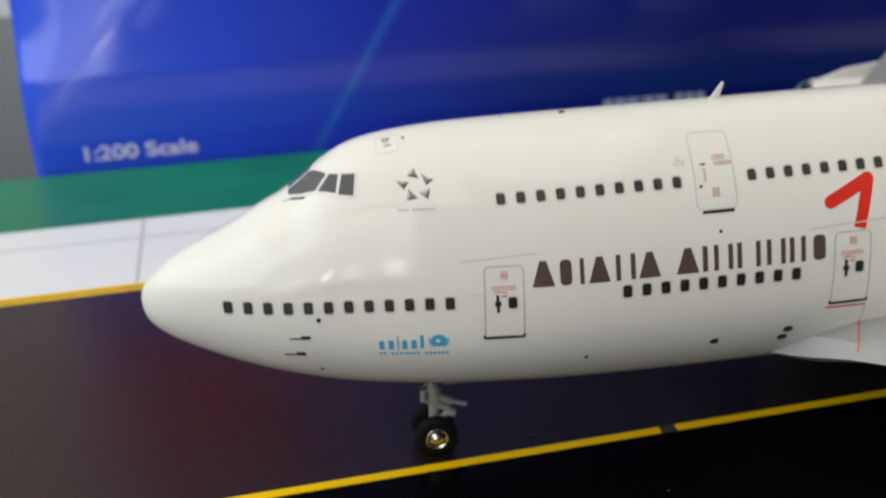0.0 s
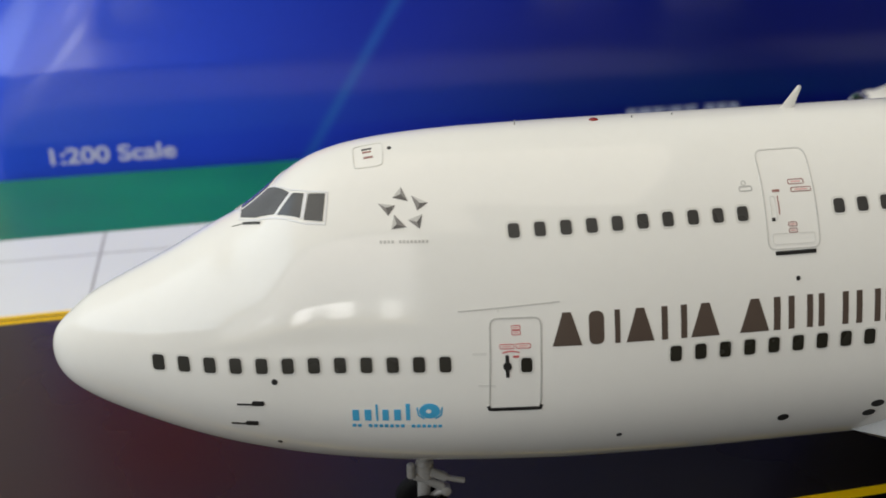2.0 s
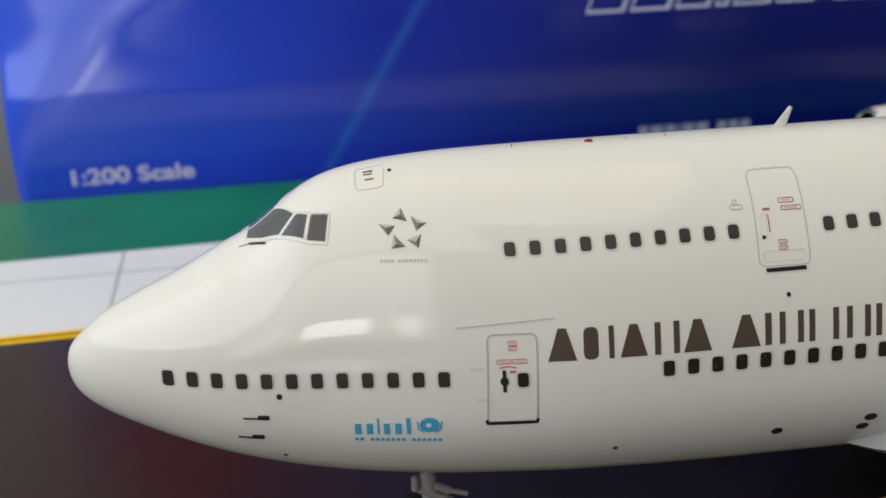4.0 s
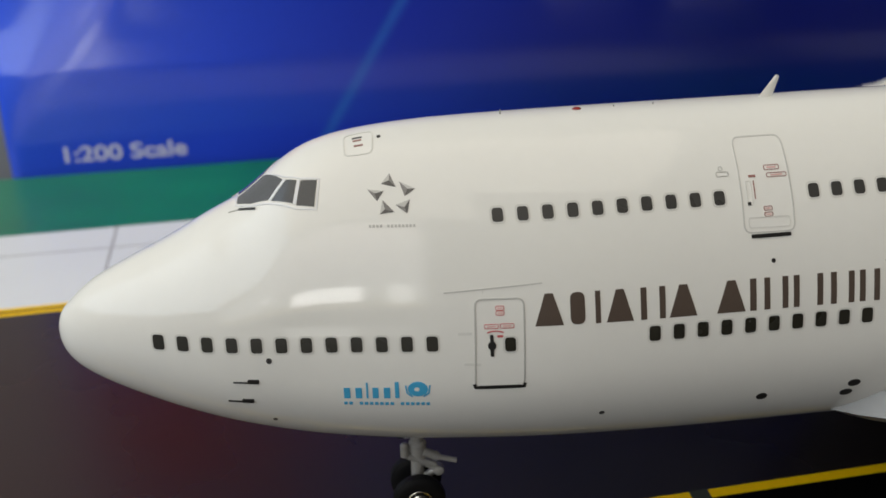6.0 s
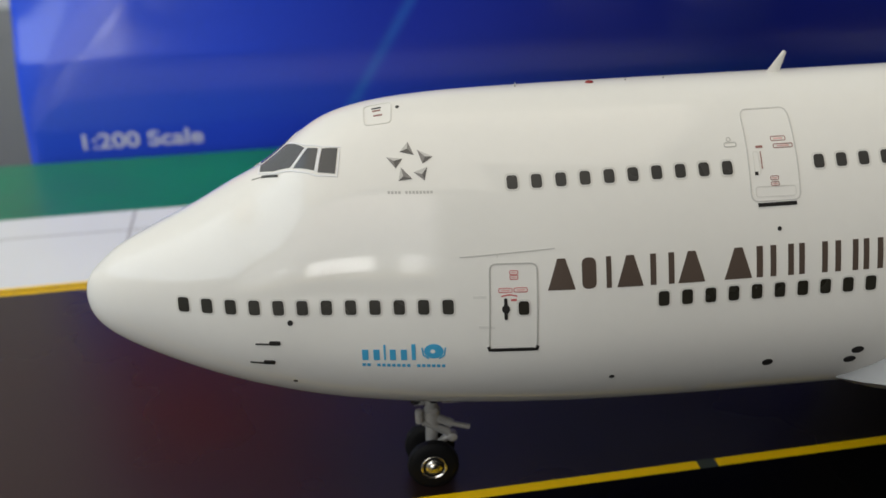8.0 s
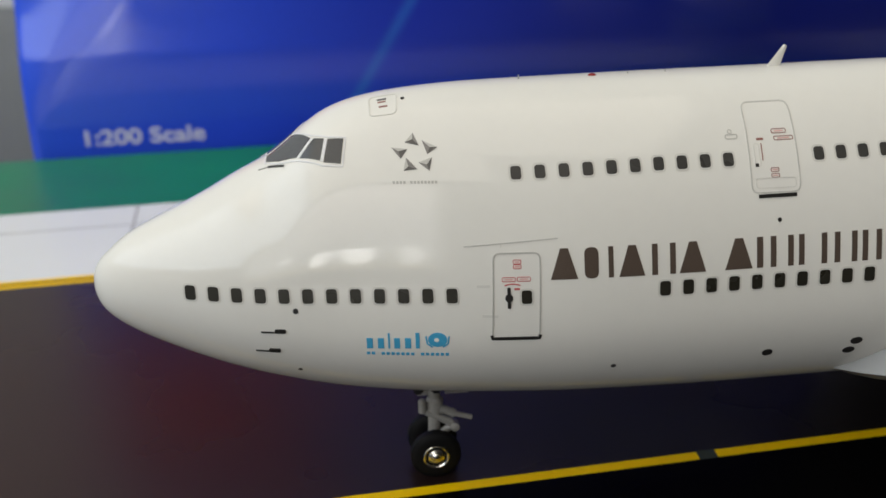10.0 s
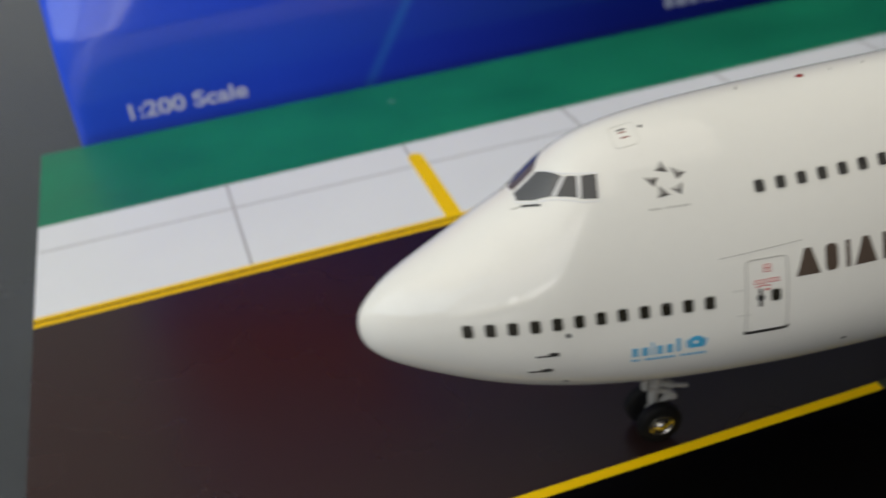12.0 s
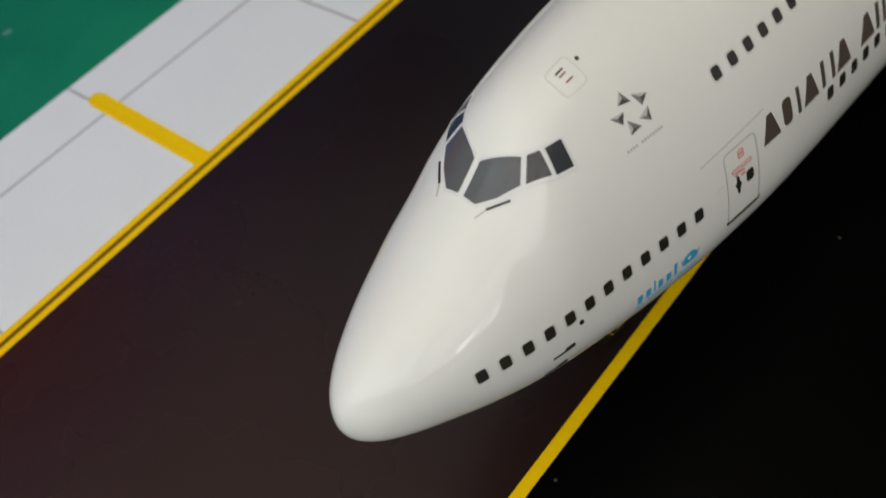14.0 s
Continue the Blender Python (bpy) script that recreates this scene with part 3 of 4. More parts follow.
# ---- the airliner model ----
def airliner():
    jet = thing("model_airliner", "glossy white four-engined scale model airliner standing on the mat", "model airplane", (130, 0, 0))

    # body: rings of the skin from the nose to the tail
    bm = bmesh.new()
    stops = [NOSE + 0.01 + 4.6 * (k / 18) ** 2 for k in range(19)] + [5.0 + 0.75 * k for k in range(130)] + [103 + 4 * k for k in range(60)]
    stops = [x for x in stops if x < 341]
    half = [math.sin(math.pi / 2 * (k / 26)) for k in range(27)]
    rings = []
    for x in stops:
        pts = [skin(x, s, -1) for s in [-h for h in half[::-1]][:-1] + half]
        pts += [skin(x, s, 1) for s in (half[::-1][1:] + [-h for h in half[1:]][:-1])]
        rings.append([bm.verts.new(p) for p in pts])
    n = len(rings[0])
    for a, b in zip(rings, rings[1:]):
        for k in range(n):
            bm.faces.new((a[k], a[(k + 1) % n], b[(k + 1) % n], b[k]))
    bm.faces.new(rings[0])
    bm.faces.new(rings[-1])
    body = part("fuselage", bm, WHITE, jet, "smooth glossy white painted body")

    # cabin windows: dark print with a silver surround
    def cabin_window(x, z, h, parent=None, w=1.18, glass=PANE):
        shape = rounded(rect(x, z, w, h), 0.34)
        win = part("cabin_window", plate(shape, 0.055, 0.4), glass, parent or body)
        part("surround", band(rounded(rect(x, z, w + 0.26, h + 0.26), 0.42), 0.13, 0.03, True, 0.4), RING, win)

    for k in range(12):
        cabin_window(11.8 + 2.567 * k, 30.95, 1.62)
    for k in range(10):
        cabin_window(62.92 + 2.549 * k, 30.95, 1.62)
    for k in range(10):
        cabin_window(47.52 + 2.559 * k, 43.28 + 0.24 * min(1.0, k / 6), 1.26, w=1.14, glass=PANE_UPPER)
    for k in range(8):
        cabin_window(80.69 + 2.504 * k, 43.62 + 0.012 * k, 1.26, w=1.14, glass=PANE_UPPER)

    def label_box(x, z, w, h, parent, line=0.07, ink=RED_PRINT):
        box_ = part("placard", band(rounded(rect(x, z, w, h), h * 0.3, 2), line, 0.05, True, 0.6), ink, parent, "small red outlined placard")
        part("placard_fill", plate(rect(x, z, w * 0.62, h * 0.34), 0.05), RED_PALE, box_)

    # main deck doors
    def main_door(x0, x1, z0, z1):
        quad = [(x0, z0), (x1, z0), (x1 + 0.18, z1), (x0 + 0.3, z1)]
        door = part("cabin_door", band(rounded(quad, 0.75), 0.17, 0.05), LINE, body, "passenger door outlined in grey")
        sill = [(x0 - 0.1, z0 + 0.45), (x0 + 0.02, z0 + 0.02), (x1 - 0.02, z0 + 0.02), (x1 + 0.1, z0 + 0.45)]
        part("door_sill", band(sill, 0.36, 0.09, False), BLACK, door, "black door sill line")
        cx = (x0 + x1) / 2 + 0.15
        label_box(cx + 0.1, z1 - 0.92, 0.82, 0.42, door)
        label_box(cx + 0.1, z1 - 1.42, 0.82, 0.42, door)
        label_box(cx - 0.84, z1 - 2.77, 1.4, 0.44, door)
        label_box(cx + 0.76, z1 - 2.75, 1.4, 0.44, door)
        arc = [(cx - 1.3 + 0.28 * k, z1 - 3.42 + 0.16 * math.sin(math.pi * k / 6)) for k in range(7)]
        part("turn_arrow", band(arc, 0.13, 0.05, False), RED_PRINT, door)
        part("placard", plate(rect(cx + 0.02, z1 - 3.82, 0.6, 0.22), 0.05), RED_PRINT, door, "small red placard")
        hx, hz = cx - 0.85, z1 - 4.8
        lever = ellipse(hx, hz, 0.42, 0.46)
        handle = part("door_handle", plate(lever, 0.12), BLACK, door, "black door handle")
        part("lever", plate(rounded(rect(hx, hz, 0.36, 2.35), 0.16), 0.1), BLACK, handle)
        cabin_window(cx + 1.04, z1 - 4.73, 1.5, door, 1.12)

    main_door(44.25, 49.32, 25.92, 35.42)
    main_door(90.95, 96.05, 26.05, 35.78)
    part("gutter_line", band([(41.5, 36.15), (51.45, 36.82)], 0.11, 0.04, False), LINE, body)
    part("gutter_tick", band([(45.4, 36.02), (45.4, 36.4)], 0.12, 0.04, False), FAINT, body)
    part("gutter_line", band([(87.7, 36.55), (100.7, 37.2)], 0.11, 0.04, False), LINE, body)
    part("hinge_line", band([(42.7, 31.95), (44.1, 31.95)], 0.3, 0.03, False), FAINT, body)
    part("hinge_line", band([(43.2, 28.65), (44.9, 28.55)], 0.3, 0.03, False), FAINT, body)
    part("sill_stripe", band([(90.5, 25.45), (96.2, 25.35)], 0.24, 0.05, False), RED_PRINT, body, "red stripe under the door")

    # upper deck door
    quad = [(72.81, 40.18), (78.21, 40.13), (78.41, 48.48), (73.11, 48.48)]
    up = part("upper_door", band(rounded(quad, 0.8), 0.16, 0.04), DOOR_LINE, body, "upper deck door outlined in pale grey")
    part("door_sill", band([(73.46, 39.83), (77.71, 39.83)], 0.4, 0.09, False), BLACK, up, "black door sill line")
    part("step_outline", band(rounded([(73.36, 40.63), (77.76, 40.58), (77.76, 41.53), (73.36, 41.58)], 0.3), 0.09, 0.04), FAINT, up)
    part("slide_outline", band(rounded([(73.51, 42.73), (74.06, 42.73), (74.11, 44.83), (73.56, 44.83)], 0.2), 0.08, 0.04), FAINT, up)
    part("placard", plate(rect(74.36, 45.23, 0.75, 0.2), 0.05), RED_DULL, up, "small red placard")
    part("lever_arrow", band([(74.41, 44.83), (74.36, 43.23)], 0.10, 0.05, False), RED_DULL, up)
    part("lever_catch", plate(rect(73.66, 42.83, 0.36, 0.32), 0.05), BLACK, up)
    label_box(76.61, 45.88, 1.6, 0.38, up, ink=RED_DULL)
    label_box(77.01, 45.23, 2.1, 0.34, up, ink=RED_DULL)
    label_box(75.56, 42.33, 0.85, 0.36, up, ink=RED_DULL)
    label_box(75.56, 41.78, 0.85, 0.36, up, ink=RED_DULL)
    part("placard", band(rounded(rect(71.26, 45.58, 1.3, 0.36), 0.15, 2), 0.1, 0.05), LINE, body, "small grey outlined placard")
    part("placard_ring", band(ellipse(71.16, 46.03, 0.22, 0.18, 10), 0.08, 0.05), LINE, body)

    # crew hatch by the crown
    hatch = [(32.6, -4.12, 48.26), (35.46, -4.4, 48.6), (35.75, -1.33, 50.2), (32.65, -1.32, 49.76)]
    hp = part("crew_hatch", band(rounded(hatch, 0.6), 0.15, 0.05), FAINT, body, "rounded roof hatch outlined in pale grey")

    def on_hatch(a, b):
        p, q, r, s = (np.array(c) for c in hatch)
        return tuple((1 - a) * (1 - b) * p + a * (1 - b) * q + a * b * r + (1 - a) * b * s)

    for a0, a1, b, m in ((0.30, 0.64, 0.74, BLACK), (0.32, 0.62, 0.60, RED_DULL), (0.36, 0.68, 0.36, RED_DULL)):
        part("hatch_print", band([on_hatch(a0, b), on_hatch(a1, b)], 0.19, 0.05, False), m, hp)
    part("vent_port", plate([(36.33 + 0.22 * math.cos(a), -2.48 + 0.22 * math.sin(a), 49.91) for a in [k * math.pi / 5 for k in range(10)]], 0.05), BLACK, body)

    # windscreen
    sink = 0.5
    for sd in (1, -1):
        panes = [
            [(20.97, -0.3, 43.4), (23.87, -0.28, 45.65), (24.92, -1.9, 46.0), (26.02, -3.55, 46.15), (24.37, -4.5, 44.45), (22.42, -3.25, 43.65), (20.92, -1.75, 43.15)],
            [(24.80, -4.85, 44.42), (26.44, -3.88, 46.13), (27.50, -4.5, 46.2), (26.94, -6.08, 44.35)],
            [(27.34, -6.33, 44.15), (27.97, -4.72, 46.18), (29.60, -5.24, 46.22), (29.12, -6.84, 43.95)],
        ]
        for poly, print_, label in zip(panes, (SCREEN, SCREEN_SIDE, SCREEN_SIDE), ("smoked grey windscreen pane", "dark side pane of the windscreen", "dark side pane of the windscreen")):
            part("windscreen_pane", plate([(x, y * sd, z - sink) for x, y, z in poly], 0.09, 0.5), print_, body, label)
        rim = [(20.80, -0.05, 43.2), (20.72, -1.85, 42.95), (22.32, -3.5, 43.45), (24.27, -4.8, 44.2), (27.22, -6.55, 43.95), (29.32, -7.05, 43.72),
               (29.84, -5.25, 46.45), (27.87, -4.5, 46.4), (26.17, -3.4, 46.38), (24.87, -1.7, 46.22), (23.97, -0.05, 45.85)]
        rim = [(x, y * sd, z - sink) for x, y, z in rim]
        edge = part("windscreen_frame", band(rim, 0.16, 0.06, False), SCREEN_FRAME, body, "pale grey windscreen frame")
        for a, b in (((24.58, -4.68, 44.4), (26.23, -3.72, 46.15)), ((27.14, -6.2, 44.25), (27.74, -4.6, 46.2))):
            part("post", band([(a[0], a[1] * sd, a[2] - sink), (b[0], b[1] * sd, b[2] - sink)], 0.36, 0.08, False), SCREEN_FRAME, edge)
        wiper = [(20.0, -2.4, 42.4), (21.15, -2.95, 42.85), (23.0, -4.45, 43.4)]
        part("wiper", band([(x, y * sd, z) for x, y, z in wiper[1:]], 0.24, 0.12, False), BLACK, body, "dark windscreen wiper")
        part("wiper_arm", band([(x, y * sd, z) for x, y, z in wiper[:2]], 0.1, 0.1, False), LINE, body)
    part("post", band([(21.0, -0.001, 43.3 - sink), (24.15, -0.001, 45.85 - sink)], 0.42, 0.08, False), SCREEN_FRAME, body, "pale centre post of the windscreen")

    # large name on the side: one plain shape a character
    def plain(poly, mat_=BROWN, name="name_shape", label="plain brown-grey shape of the large name"):
        part(name, plate(poly, 0.05, 0.8), mat_, body, label)

    base, top = 32.5, 35.78

    def px(p):
        return 50.55 + (p - 968) * 0.0597 if p < 1260 else 69.5 + (p - 1278) * 0.0620

    for kind, a, b in (("A", 968, 1018), ("S", 1021, 1062), ("I", 1072, 1081), ("A", 1091, 1139), ("N", 1150, 1195), ("A", 1201, 1251),
                       ("A", 1278, 1328), ("I", 1335, 1346), ("R", 1359, 1402), ("L", 1410, 1444), ("I", 1452, 1462), ("N", 1475, 1518), ("E", 1526, 1563), ("S", 1571, 1615)):
        x0, x1 = px(a), px(b)
        w = x1 - x0
        if kind == "A":
            plain([(x0, base), (x0 + w * 0.98, base), (x0 + w * 0.64, top), (x0 + w * 0.36, top)])
        elif kind == "I":
            plain([(x0, base), (x1, base), (x1, top), (x0, top)])
        elif kind == "S":
            plain(rounded(rect((x0 + x1) / 2, (base + top) / 2, w * 0.62, top - base), 0.7))
        else:
            bar = 0.62
            plain([(x0 + 0.05, base), (x0 + 0.05 + bar, base), (x0 + 0.05 + bar, top), (x0 + 0.05, top)])
            if kind != "L":
                plain([(x1 - 0.05 - bar, base), (x1 - 0.05, base), (x1 - 0.05, top), (x1 - 0.05 - bar, top)])
    def stroke(a, b, r, off, blunt=False):
        """A thick straight stroke with round ends, or cut off square at its end b."""
        way = np.array(b) - np.array(a)
        turn = math.atan2(way[1], way[0])
        arc = [(a[0] + r * math.cos(turn + math.pi / 2 + math.pi * k / 8), a[1] + r * math.sin(turn + math.pi / 2 + math.pi * k / 8)) for k in range(9)]
        if blunt:
            arc += [(b[0] + r * math.sin(turn), b[1] - r * math.cos(turn)), (b[0] - r * math.sin(turn), b[1] + r * math.cos(turn))]
        else:
            arc += [(b[0] + r * math.cos(turn - math.pi / 2 + math.pi * k / 8), b[1] + r * math.sin(turn - math.pi / 2 + math.pi * k / 8)) for k in range(9)]
        part("red_stroke", plate(arc, off, 0.6), RED_STROKE, body, "bright red slanting livery stroke")

    stroke((90.85, 39.6), (96.35, 42.0), 0.80, 0.075)
    stroke((96.35, 42.0), (94.7, 36.1), 0.80, 0.05, True)
    part("gutter_line", band([(93.9, 36.82), (95.9, 36.92)], 0.14, 0.1, False), FAINT, body)

    # small blue name with a round emblem
    x = 30.5
    for w, h in ((0.95, 1.3), (0.95, 1.3), (0.3, 1.9), (0.9, 1.3), (0.95, 1.3), (0.62, 1.95)):
        plain(rect(x + w / 2, 24.8 + h / 2, w * 0.7, h), AZURE, "blue_name_shape", "plain light blue shape of a small name")
        x += w + 0.26
    plain(ellipse(38.32, 25.88, 1.05, 0.88), AZURE, "round_emblem", "round light blue emblem")
    part("emblem_spot", plate(ellipse(38.22, 25.88, 0.28, 0.24, 10), 0.075), WHITE, body)
    for sd in (-1, 1):
        part("emblem_leaf", band([(38.32 + sd * 0.55, 24.95), (38.32 + sd * 1.12, 25.4), (38.32 + sd * 1.25, 26.35)], 0.16, 0.05, False), AZURE, body)
    for k in range(17):
        if k not in (2, 10):
            plain(rect(30.78 + 0.535 * k, 24.15 - 0.0105 * k, 0.36, 0.36), AZURE, "blue_caption_bar", "tiny light blue caption bar")

    # five-pointed emblem of silver shapes
    for tri in (((-0.03, 0.91), (-0.42, 0.49), (0.2, 0.34)), ((1.01, 0.26), (0.35, 0.57), (0.54, -0.05)), ((0.58, -0.82), (0.74, -0.2), (0.12, -0.43)),
                ((-0.57, -0.82), (0.05, -0.74), (-0.42, -0.2)), ((-1.03, 0.26), (-0.65, -0.25), (-0.34, 0.18))):
        a, b, c = ((37.08 + 2.38 * u, 45.3 + 2.0 * w) for u, w in tri)
        mid = tuple(0.42 * p + 0.29 * q + 0.29 * r for p, q, r in zip(a, b, c))
        facets = sorted(([a, b, mid], [a, mid, c], [b, c, mid]), key=lambda f: sum(0.35 * p[0] - p[1] for p in f))
        for f, m, word in zip(facets, (SILVER_PALE, SILVER, SILVER_DARK), ("pale", "grey", "dark")):
            part("emblem_facet", plate(f, 0.05), m, body, word + " silver emblem facet")
    for k in range(13):
        if k != 4:
            part("grey_caption_bar", plate(rect(34.62 + 0.37 * k, 42.58, 0.24, 0.26), 0.04), LINE, body)

    # ports and probes
    for x, z, rx, rz in ((23.2, 29.28, 0.3, 0.32), (23.07, 21.2, 0.26, 0.2), (57.87, 21.3, 0.30, 0.25), (75.55, 21.6, 0.62, 0.5), (85.85, 22.4, 0.72, 0.52),
                         (85.4, 20.9, 0.72, 0.52), (75.65, 37.4, 0.22, 0.24)):
        part("port", plate(ellipse(x, z, rx, rz), 0.06), BLACK, body, "small round black port")
    for x0, x1, z in ((20.75, 21.95, 26.86), (19.9, 21.15, 24.28)):
        pr = part("probe", plate(rounded(rect((x0 + x1) / 2, z, x1 - x0, 0.48), 0.15), 0.14), BLACK, body, "black air data probe")
        part("probe_tube", band([(x0 - 1.5, z - 0.14), (x0 + 0.1, z - 0.14)], 0.15, 0.12, False), BLACK, pr)

    # crown fittings
    def crown(x):
        return TOP_AT(x)

    bm = bmesh.new()
    bmesh.ops.create_uvsphere(bm, u_segments=16, v_segments=10, radius=0.52, matrix=Matrix.Translation((58.15, -0.1, crown(58) - 0.1)) @ Matrix.Diagonal((1.05, 0.8, 0.62, 1)))
    part("beacon", bm, BEACON, body, "red anti-collision beacon")
    for x, h in ((49.7, 0.5), (62.3, 0.22), (66.7, 0.25)):
        part("crown_stub", rod((x, -0.1, crown(x) - 0.2), (x, -0.1, crown(x) + h), 0.1, 0.07, 8), STRUT, body)
    bm = bmesh.new()
    foot, tip = crown(79.5), 53.15
    low = [(78.6, foot - 0.3), (80.0, foot - 0.3)]
    rows = []
    for t in (0, 0.35, 0.7, 0.93, 1.0):
        z = foot - 0.3 + (tip - foot + 0.3) * t
        a = 78.55 + 1.95 * t
        b = 80.25 + 0.8 * t - (0.25 if t == 1 else 0)
        th = 0.2 * (1 - 0.5 * t)
        rows.append([bm.verts.new(p) for p in ((a, 0, z), ((a + b) / 2, -th, z), (b, 0, z), ((a + b) / 2, th, z))])
    for r, s in zip(rows, rows[1:]):
        for k in range(4):
            bm.faces.new((r[k], r[(k + 1) % 4], s[(k + 1) % 4], s[k]))
    bm.faces.new(rows[0])
    bm.faces.new(rows[-1])
    part("blade_antenna", bm, WHITE, body, "white swept blade antenna")

    # wings, tail
    def foil(sections, upright=False):
        """A lofted wing through rows of (across, leading edge, height, chord, thickness)."""
        bm = bmesh.new()
        rows = []
        for y, x0, z, c, th in sections:
            ring = []
            for k in range(20):
                a = 2 * math.pi * k / 20
                u = (1 - math.cos(a)) / 2
                t = th * 1.3 * (math.sqrt(max(u, 0)) - 0.95 * u + 0.0) * (1 - u) ** 0.35 * (1 if a < math.pi else -0.32)
                p = (x0 + c * u, y, z + t)
                ring.append(bm.verts.new((p[0], t, y) if upright else p))
            rows.append(ring)
        for r, s in zip(rows, rows[1:]):
            for k in range(20):
                bm.faces.new((r[k], r[(k + 1) % 20], s[(k + 1) % 20], s[k]))
        bm.faces.new(rows[0])
        bm.faces.new(rows[-1])
        return bm

    for sd in (-1, 1):
        rows = [(6, 80, 16.6, 88, 9), (12, 85.8, 16.9, 80, 16), (14, 87.6, 17.3, 78, 17), (16, 89.4, 17.9, 76, 16.5), (18, 91.3, 18.6, 73, 14), (20, 93.2, 19.2, 70, 11.5), (23, 95.9, 19.8, 67, 9), (26, 98.6, 20.2, 64, 7.5), (58, 126, 22.0, 46, 4.5), (105, 168, 25.6, 30, 3.0), (152, 211, 30, 15, 1.6), (158, 219, 31, 8, 0.8)]
        part("wing", foil([(sd * y, a, b, c, d) for y, a, b, c, d in rows]), GREY_METAL, jet, "pale grey swept wing")
        part("winglet", foil([(sd * 157, 218, 31, 8, 0.8), (sd * 160, 224, 39, 3.5, 0.5)]), WHITE, jet)
        part("tailplane", foil([(sd * 4, 292, 38, 30, 4), (sd * 52, 330, 43, 11, 1.5)]), WHITE, jet)
        for y, x, z in ((58, 117, 12.2), (105, 149, 15.4)):
            eng = part("engine", lathe([(30, 4.6), (24, 5.6), (10, 6.5), (3, 6.5), (0.9, 6.2)], (x, sd * y, z), (1, 0, 0)), WHITE, jet, "white engine nacelle")
            part("intake_lip", lathe([(0.9, 6.2), (0.2, 6.0), (0.0, 5.7), (0.3, 5.4), (2.5, 5.2), (2.6, 0.1)], (x, sd * y, z), (1, 0, 0)), LIP, eng, "bare metal intake lip")
            part("fan", lathe([(2.2, 5.2), (2.15, 1.6), (0.9, 0.1)], (x, sd * y, z), (1, 0, 0)), DARK_METAL, eng, "dark engine fan")
            part("exhaust", lathe([(29, 4.2), (36, 2.6), (40, 0.6)], (x, sd * y, z), (1, 0, 0)), DARK_METAL, eng)
            bm = bmesh.new()
            side = [(x + 2.5, z + 6.1), (x + 30, z + 4.0), (x + 36, z + 9.5), (x + 24, z + 10.2), (x + 10, z + 8.6)]
            near, far = ([bm.verts.new((u, sd * y + d, w)) for u, w in side] for d in (-0.7, 0.7))
            bm.faces.new(near)
            bm.faces.new(far[::-1])
            for k in range(5):
                bm.faces.new((near[k], near[(k + 1) % 5], far[(k + 1) % 5], far[k]))
            part("pylon", bm, WHITE, eng, "", False)
    part("fin", foil([(40, 268, 0, 58, 5), (92, 312, 0, 24, 2)], True), WHITE, jet, "white tail fin")
    part("root_line", band([(96.15, 25.2), (96.1, 22.6)], 0.1, 0.04, False), LINE, body)
    bm = bmesh.new()
    seam = [(96.15, -15.19, 22.36), (95.4, -16.49, 21.91), (94.67, -17.92, 21.45), (94.04, -19.19, 20.92), (93.77, -19.55, 20.21)]
    for a, b in zip(seam, seam[1:]):
        rod((a[0], a[1] - 0.04, a[2] + 0.04), (b[0], b[1] - 0.04, b[2] + 0.04), 0.11, n=8, bm=bm)
    part("root_stripe", bm, RED_PRINT, jet, "thin red stripe across the wing root")
    # root fairing under the body
    bm = bmesh.new()
    bmesh.ops.create_uvsphere(bm, u_segments=40, v_segments=20, radius=1.0, matrix=Matrix.Translation((134, 0, 15.8)) @ Matrix.Diagonal((50, 16.6, 6.2, 1)))
    part("wing_fairing", bm, WHITE, jet, "white wing root fairing")

    # wheels
    def wheel(c, r, wide, out, parent):
        x, y, z = c
        prof = [(-wide / 2, r * 0.48), (-wide / 2, r * 0.76), (-wide / 2 * 0.86, r * 0.88), (-wide / 2 * 0.6, r * 0.98), (0, r), (wide / 2 * 0.6, r * 0.98),
                (wide / 2 * 0.86, r * 0.88), (wide / 2, r * 0.76), (wide / 2, r * 0.48)]
        tyre_ = part("wheel", lathe(prof, c, (0, out, 0), 40), RUBBER, parent, "black rubber tyre")
        f = wide / 2
        hub_prof = [(f - 0.35, r * 0.50), (f + 0.06, r * 0.50), (f + 0.10, r * 0.47), (f + 0.02, r * 0.43), (f - 0.06, r * 0.40), (f - 0.04, r * 0.34),
                    (f + 0.10, r * 0.25), (f + 0.16, r * 0.22), (f + 0.17, r * 0.18), (f + 0.28, r * 0.15), (f + 0.36, r * 0.09), (f + 0.38, r * 0.03)]
        part("hub", lathe(hub_prof, c, (0, out, 0), 28), HUB, tyre_, "polished brassy metal hub")

    gear = part("nose_gear_leg", rod((38.8, 0, 5.0), (39.0, 0, 14.8), 0.78), STRUT, jet, "grey painted nose gear leg")
    part("axle", rod((38.7, -2.2, 3.3), (38.7, 2.2, 3.3), 0.5), STRUT, gear)
    part("piston", rod((38.7, 0, 3.0), (38.8, 0, 6.4), 0.6), STRUT, gear)
    part("collar", lathe([(0, 0.8), (0.2, 1.1), (2.0, 1.1), (2.3, 0.8)], (38.95, -0.1, 8.0), (0, 0, 1), 20), STRUT, gear)
    part("yoke", rod((37.7, -0.8, 8.6), (41.0, -0.8, 7.0), 0.42), STRUT, gear)
    part("steering_cylinder", lathe([(0, 0.3), (0.1, 0.52), (1.7, 0.52), (1.95, 0.3)], (37.3, -0.7, 8.5), (0, 0, 1), 16), STRUT, gear)
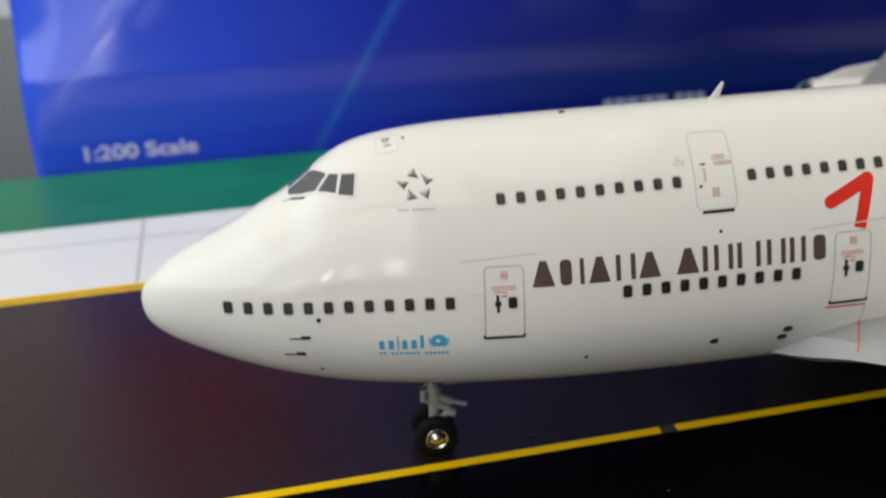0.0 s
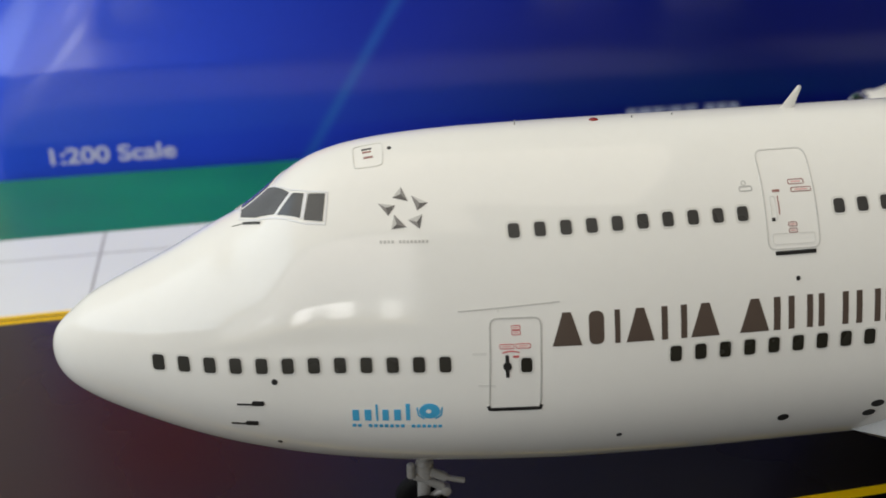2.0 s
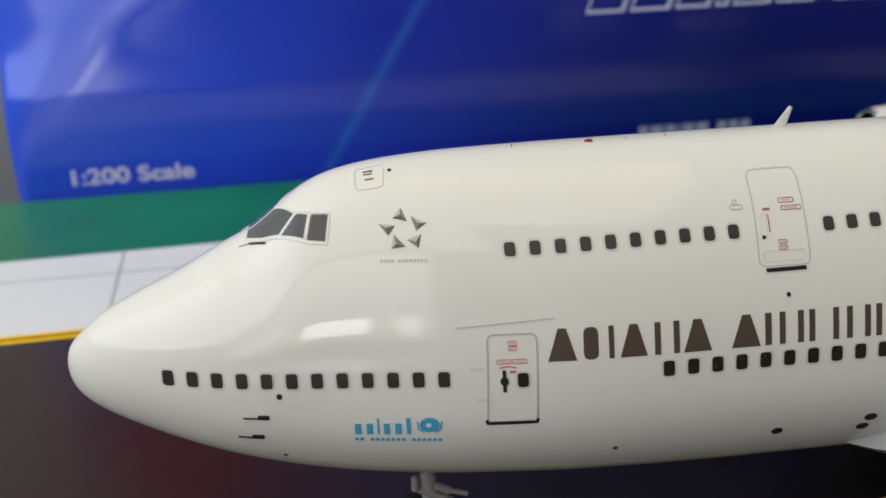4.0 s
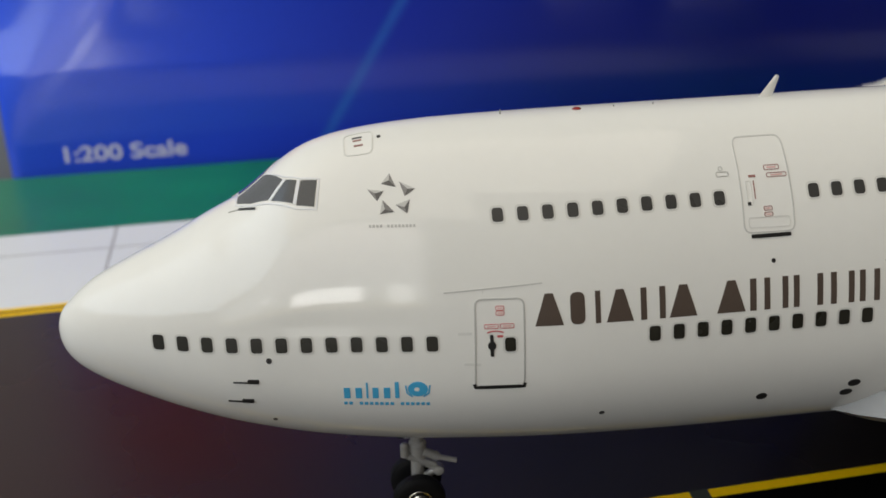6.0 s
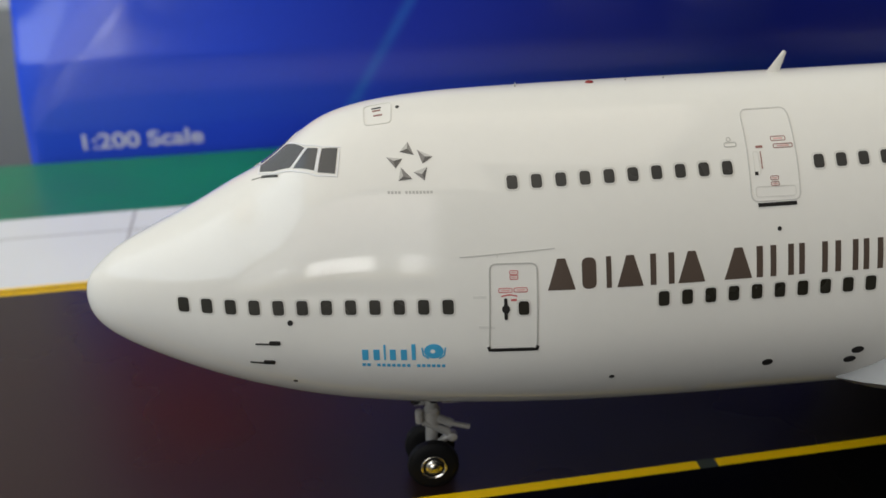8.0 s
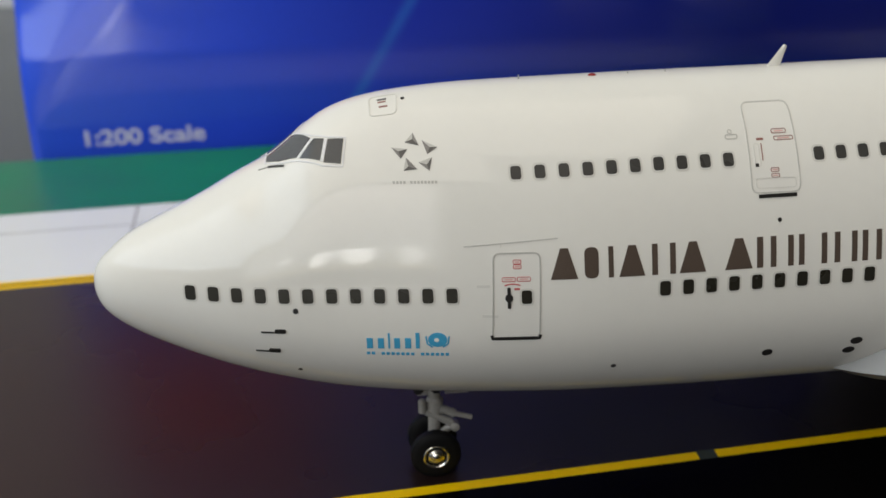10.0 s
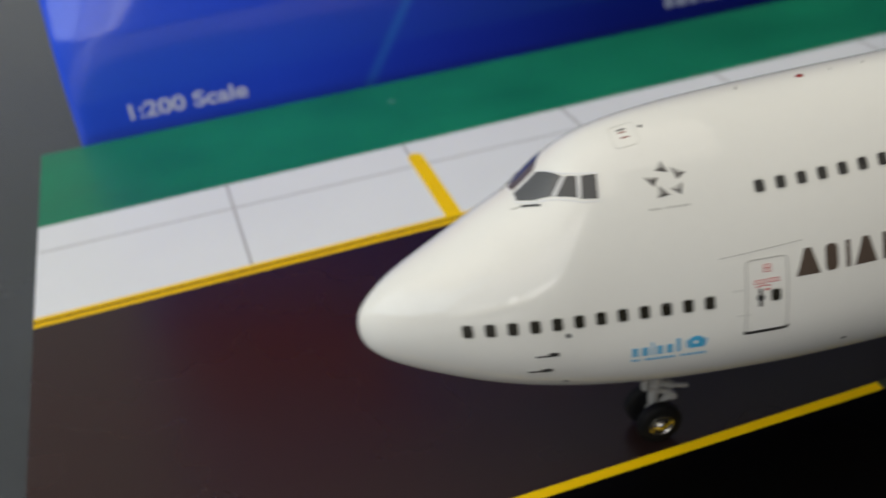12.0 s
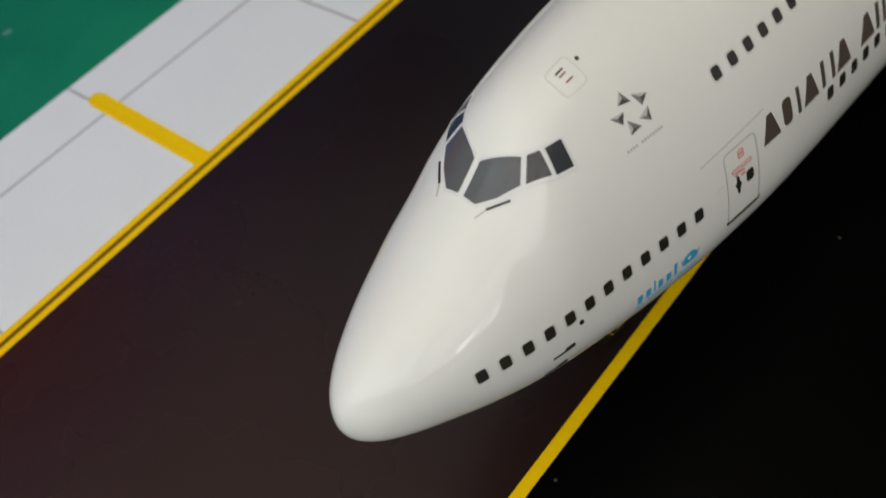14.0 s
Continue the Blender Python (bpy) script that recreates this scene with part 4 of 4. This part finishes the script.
    part("steering_bracket", block(37.0, 38.6, -0.5, 0.5, 8.3, 8.8, 0.2), STRUT, gear)
    part("torque_link", rod((39.3, -0.4, 7.6), (41.3, -0.5, 6.3), 0.5), STRUT, gear)
    part("torque_link", rod((41.4, -0.5, 6.4), (39.4, -0.4, 5.0), 0.46), STRUT, gear)
    part("link_pin", lathe([(0, 0.3), (0.12, 0.62), (1.2, 0.62), (1.3, 0.3)], (41.4, -1.1, 6.1), (0, 1, 0), 16), STRUT, gear)
    part("drag_brace", rod((39.6, -0.7, 9.0), (41.4, -0.7, 8.0), 0.55), STRUT, gear)
    part("drag_brace", rod((40.8, -0.7, 8.2), (43.6, -0.7, 7.3), 0.34), STRUT, gear)
    part("brace_lug", block(40.4, 41.5, -0.9, -0.3, 7.7, 8.8, 0.2), STRUT, gear)
    part("actuator", block(36.3, 37.5, -1.2, 0.2, 11.3, 13.0, 0.25), DARK_METAL, gear, "dark hydraulic actuator")
    part("actuator", block(38.5, 39.8, -1.2, 0.2, 11.3, 13.0, 0.25), DARK_METAL, gear, "dark hydraulic actuator")
    part("gear_door", block(40.4, 43.6, 1.5, 1.75, 9.6, 14.0, 0.1), STRUT, gear, "grey nose gear door")
    part("gear_door", block(36.8, 39.8, 1.5, 1.75, 9.6, 14.0, 0.1), STRUT, gear, "grey nose gear door")
    for sd in (-1, 1):
        wheel((38.7, sd * 2.25, 3.28), 3.28, 1.7, sd, jet)
    part("gear_bay", block(35.4, 41.4, -1.6, 1.6, 13.15, 15.5, 0.2), DARK_METAL, jet, "dark open wheel bay")

    for x, y in ((150, -27), (150, 27), (166, -9.5), (166, 9.5)):
        leg = part("main_gear_leg", rod((x, y, 3.1), (x, y * 0.95, 17.5), 1.3), STRUT, jet)
        part("bogie_beam", rod((x - 3.7, y, 3.1), (x + 3.7, y, 3.1), 0.7), STRUT, leg)
        for dx in (-3.7, 3.7):
            for dy in (-2.8, 2.8):
                wheel((x + dx, y + dy, 3.1), 3.1, 2.2, 1 if dy > 0 else -1, jet)


airliner()
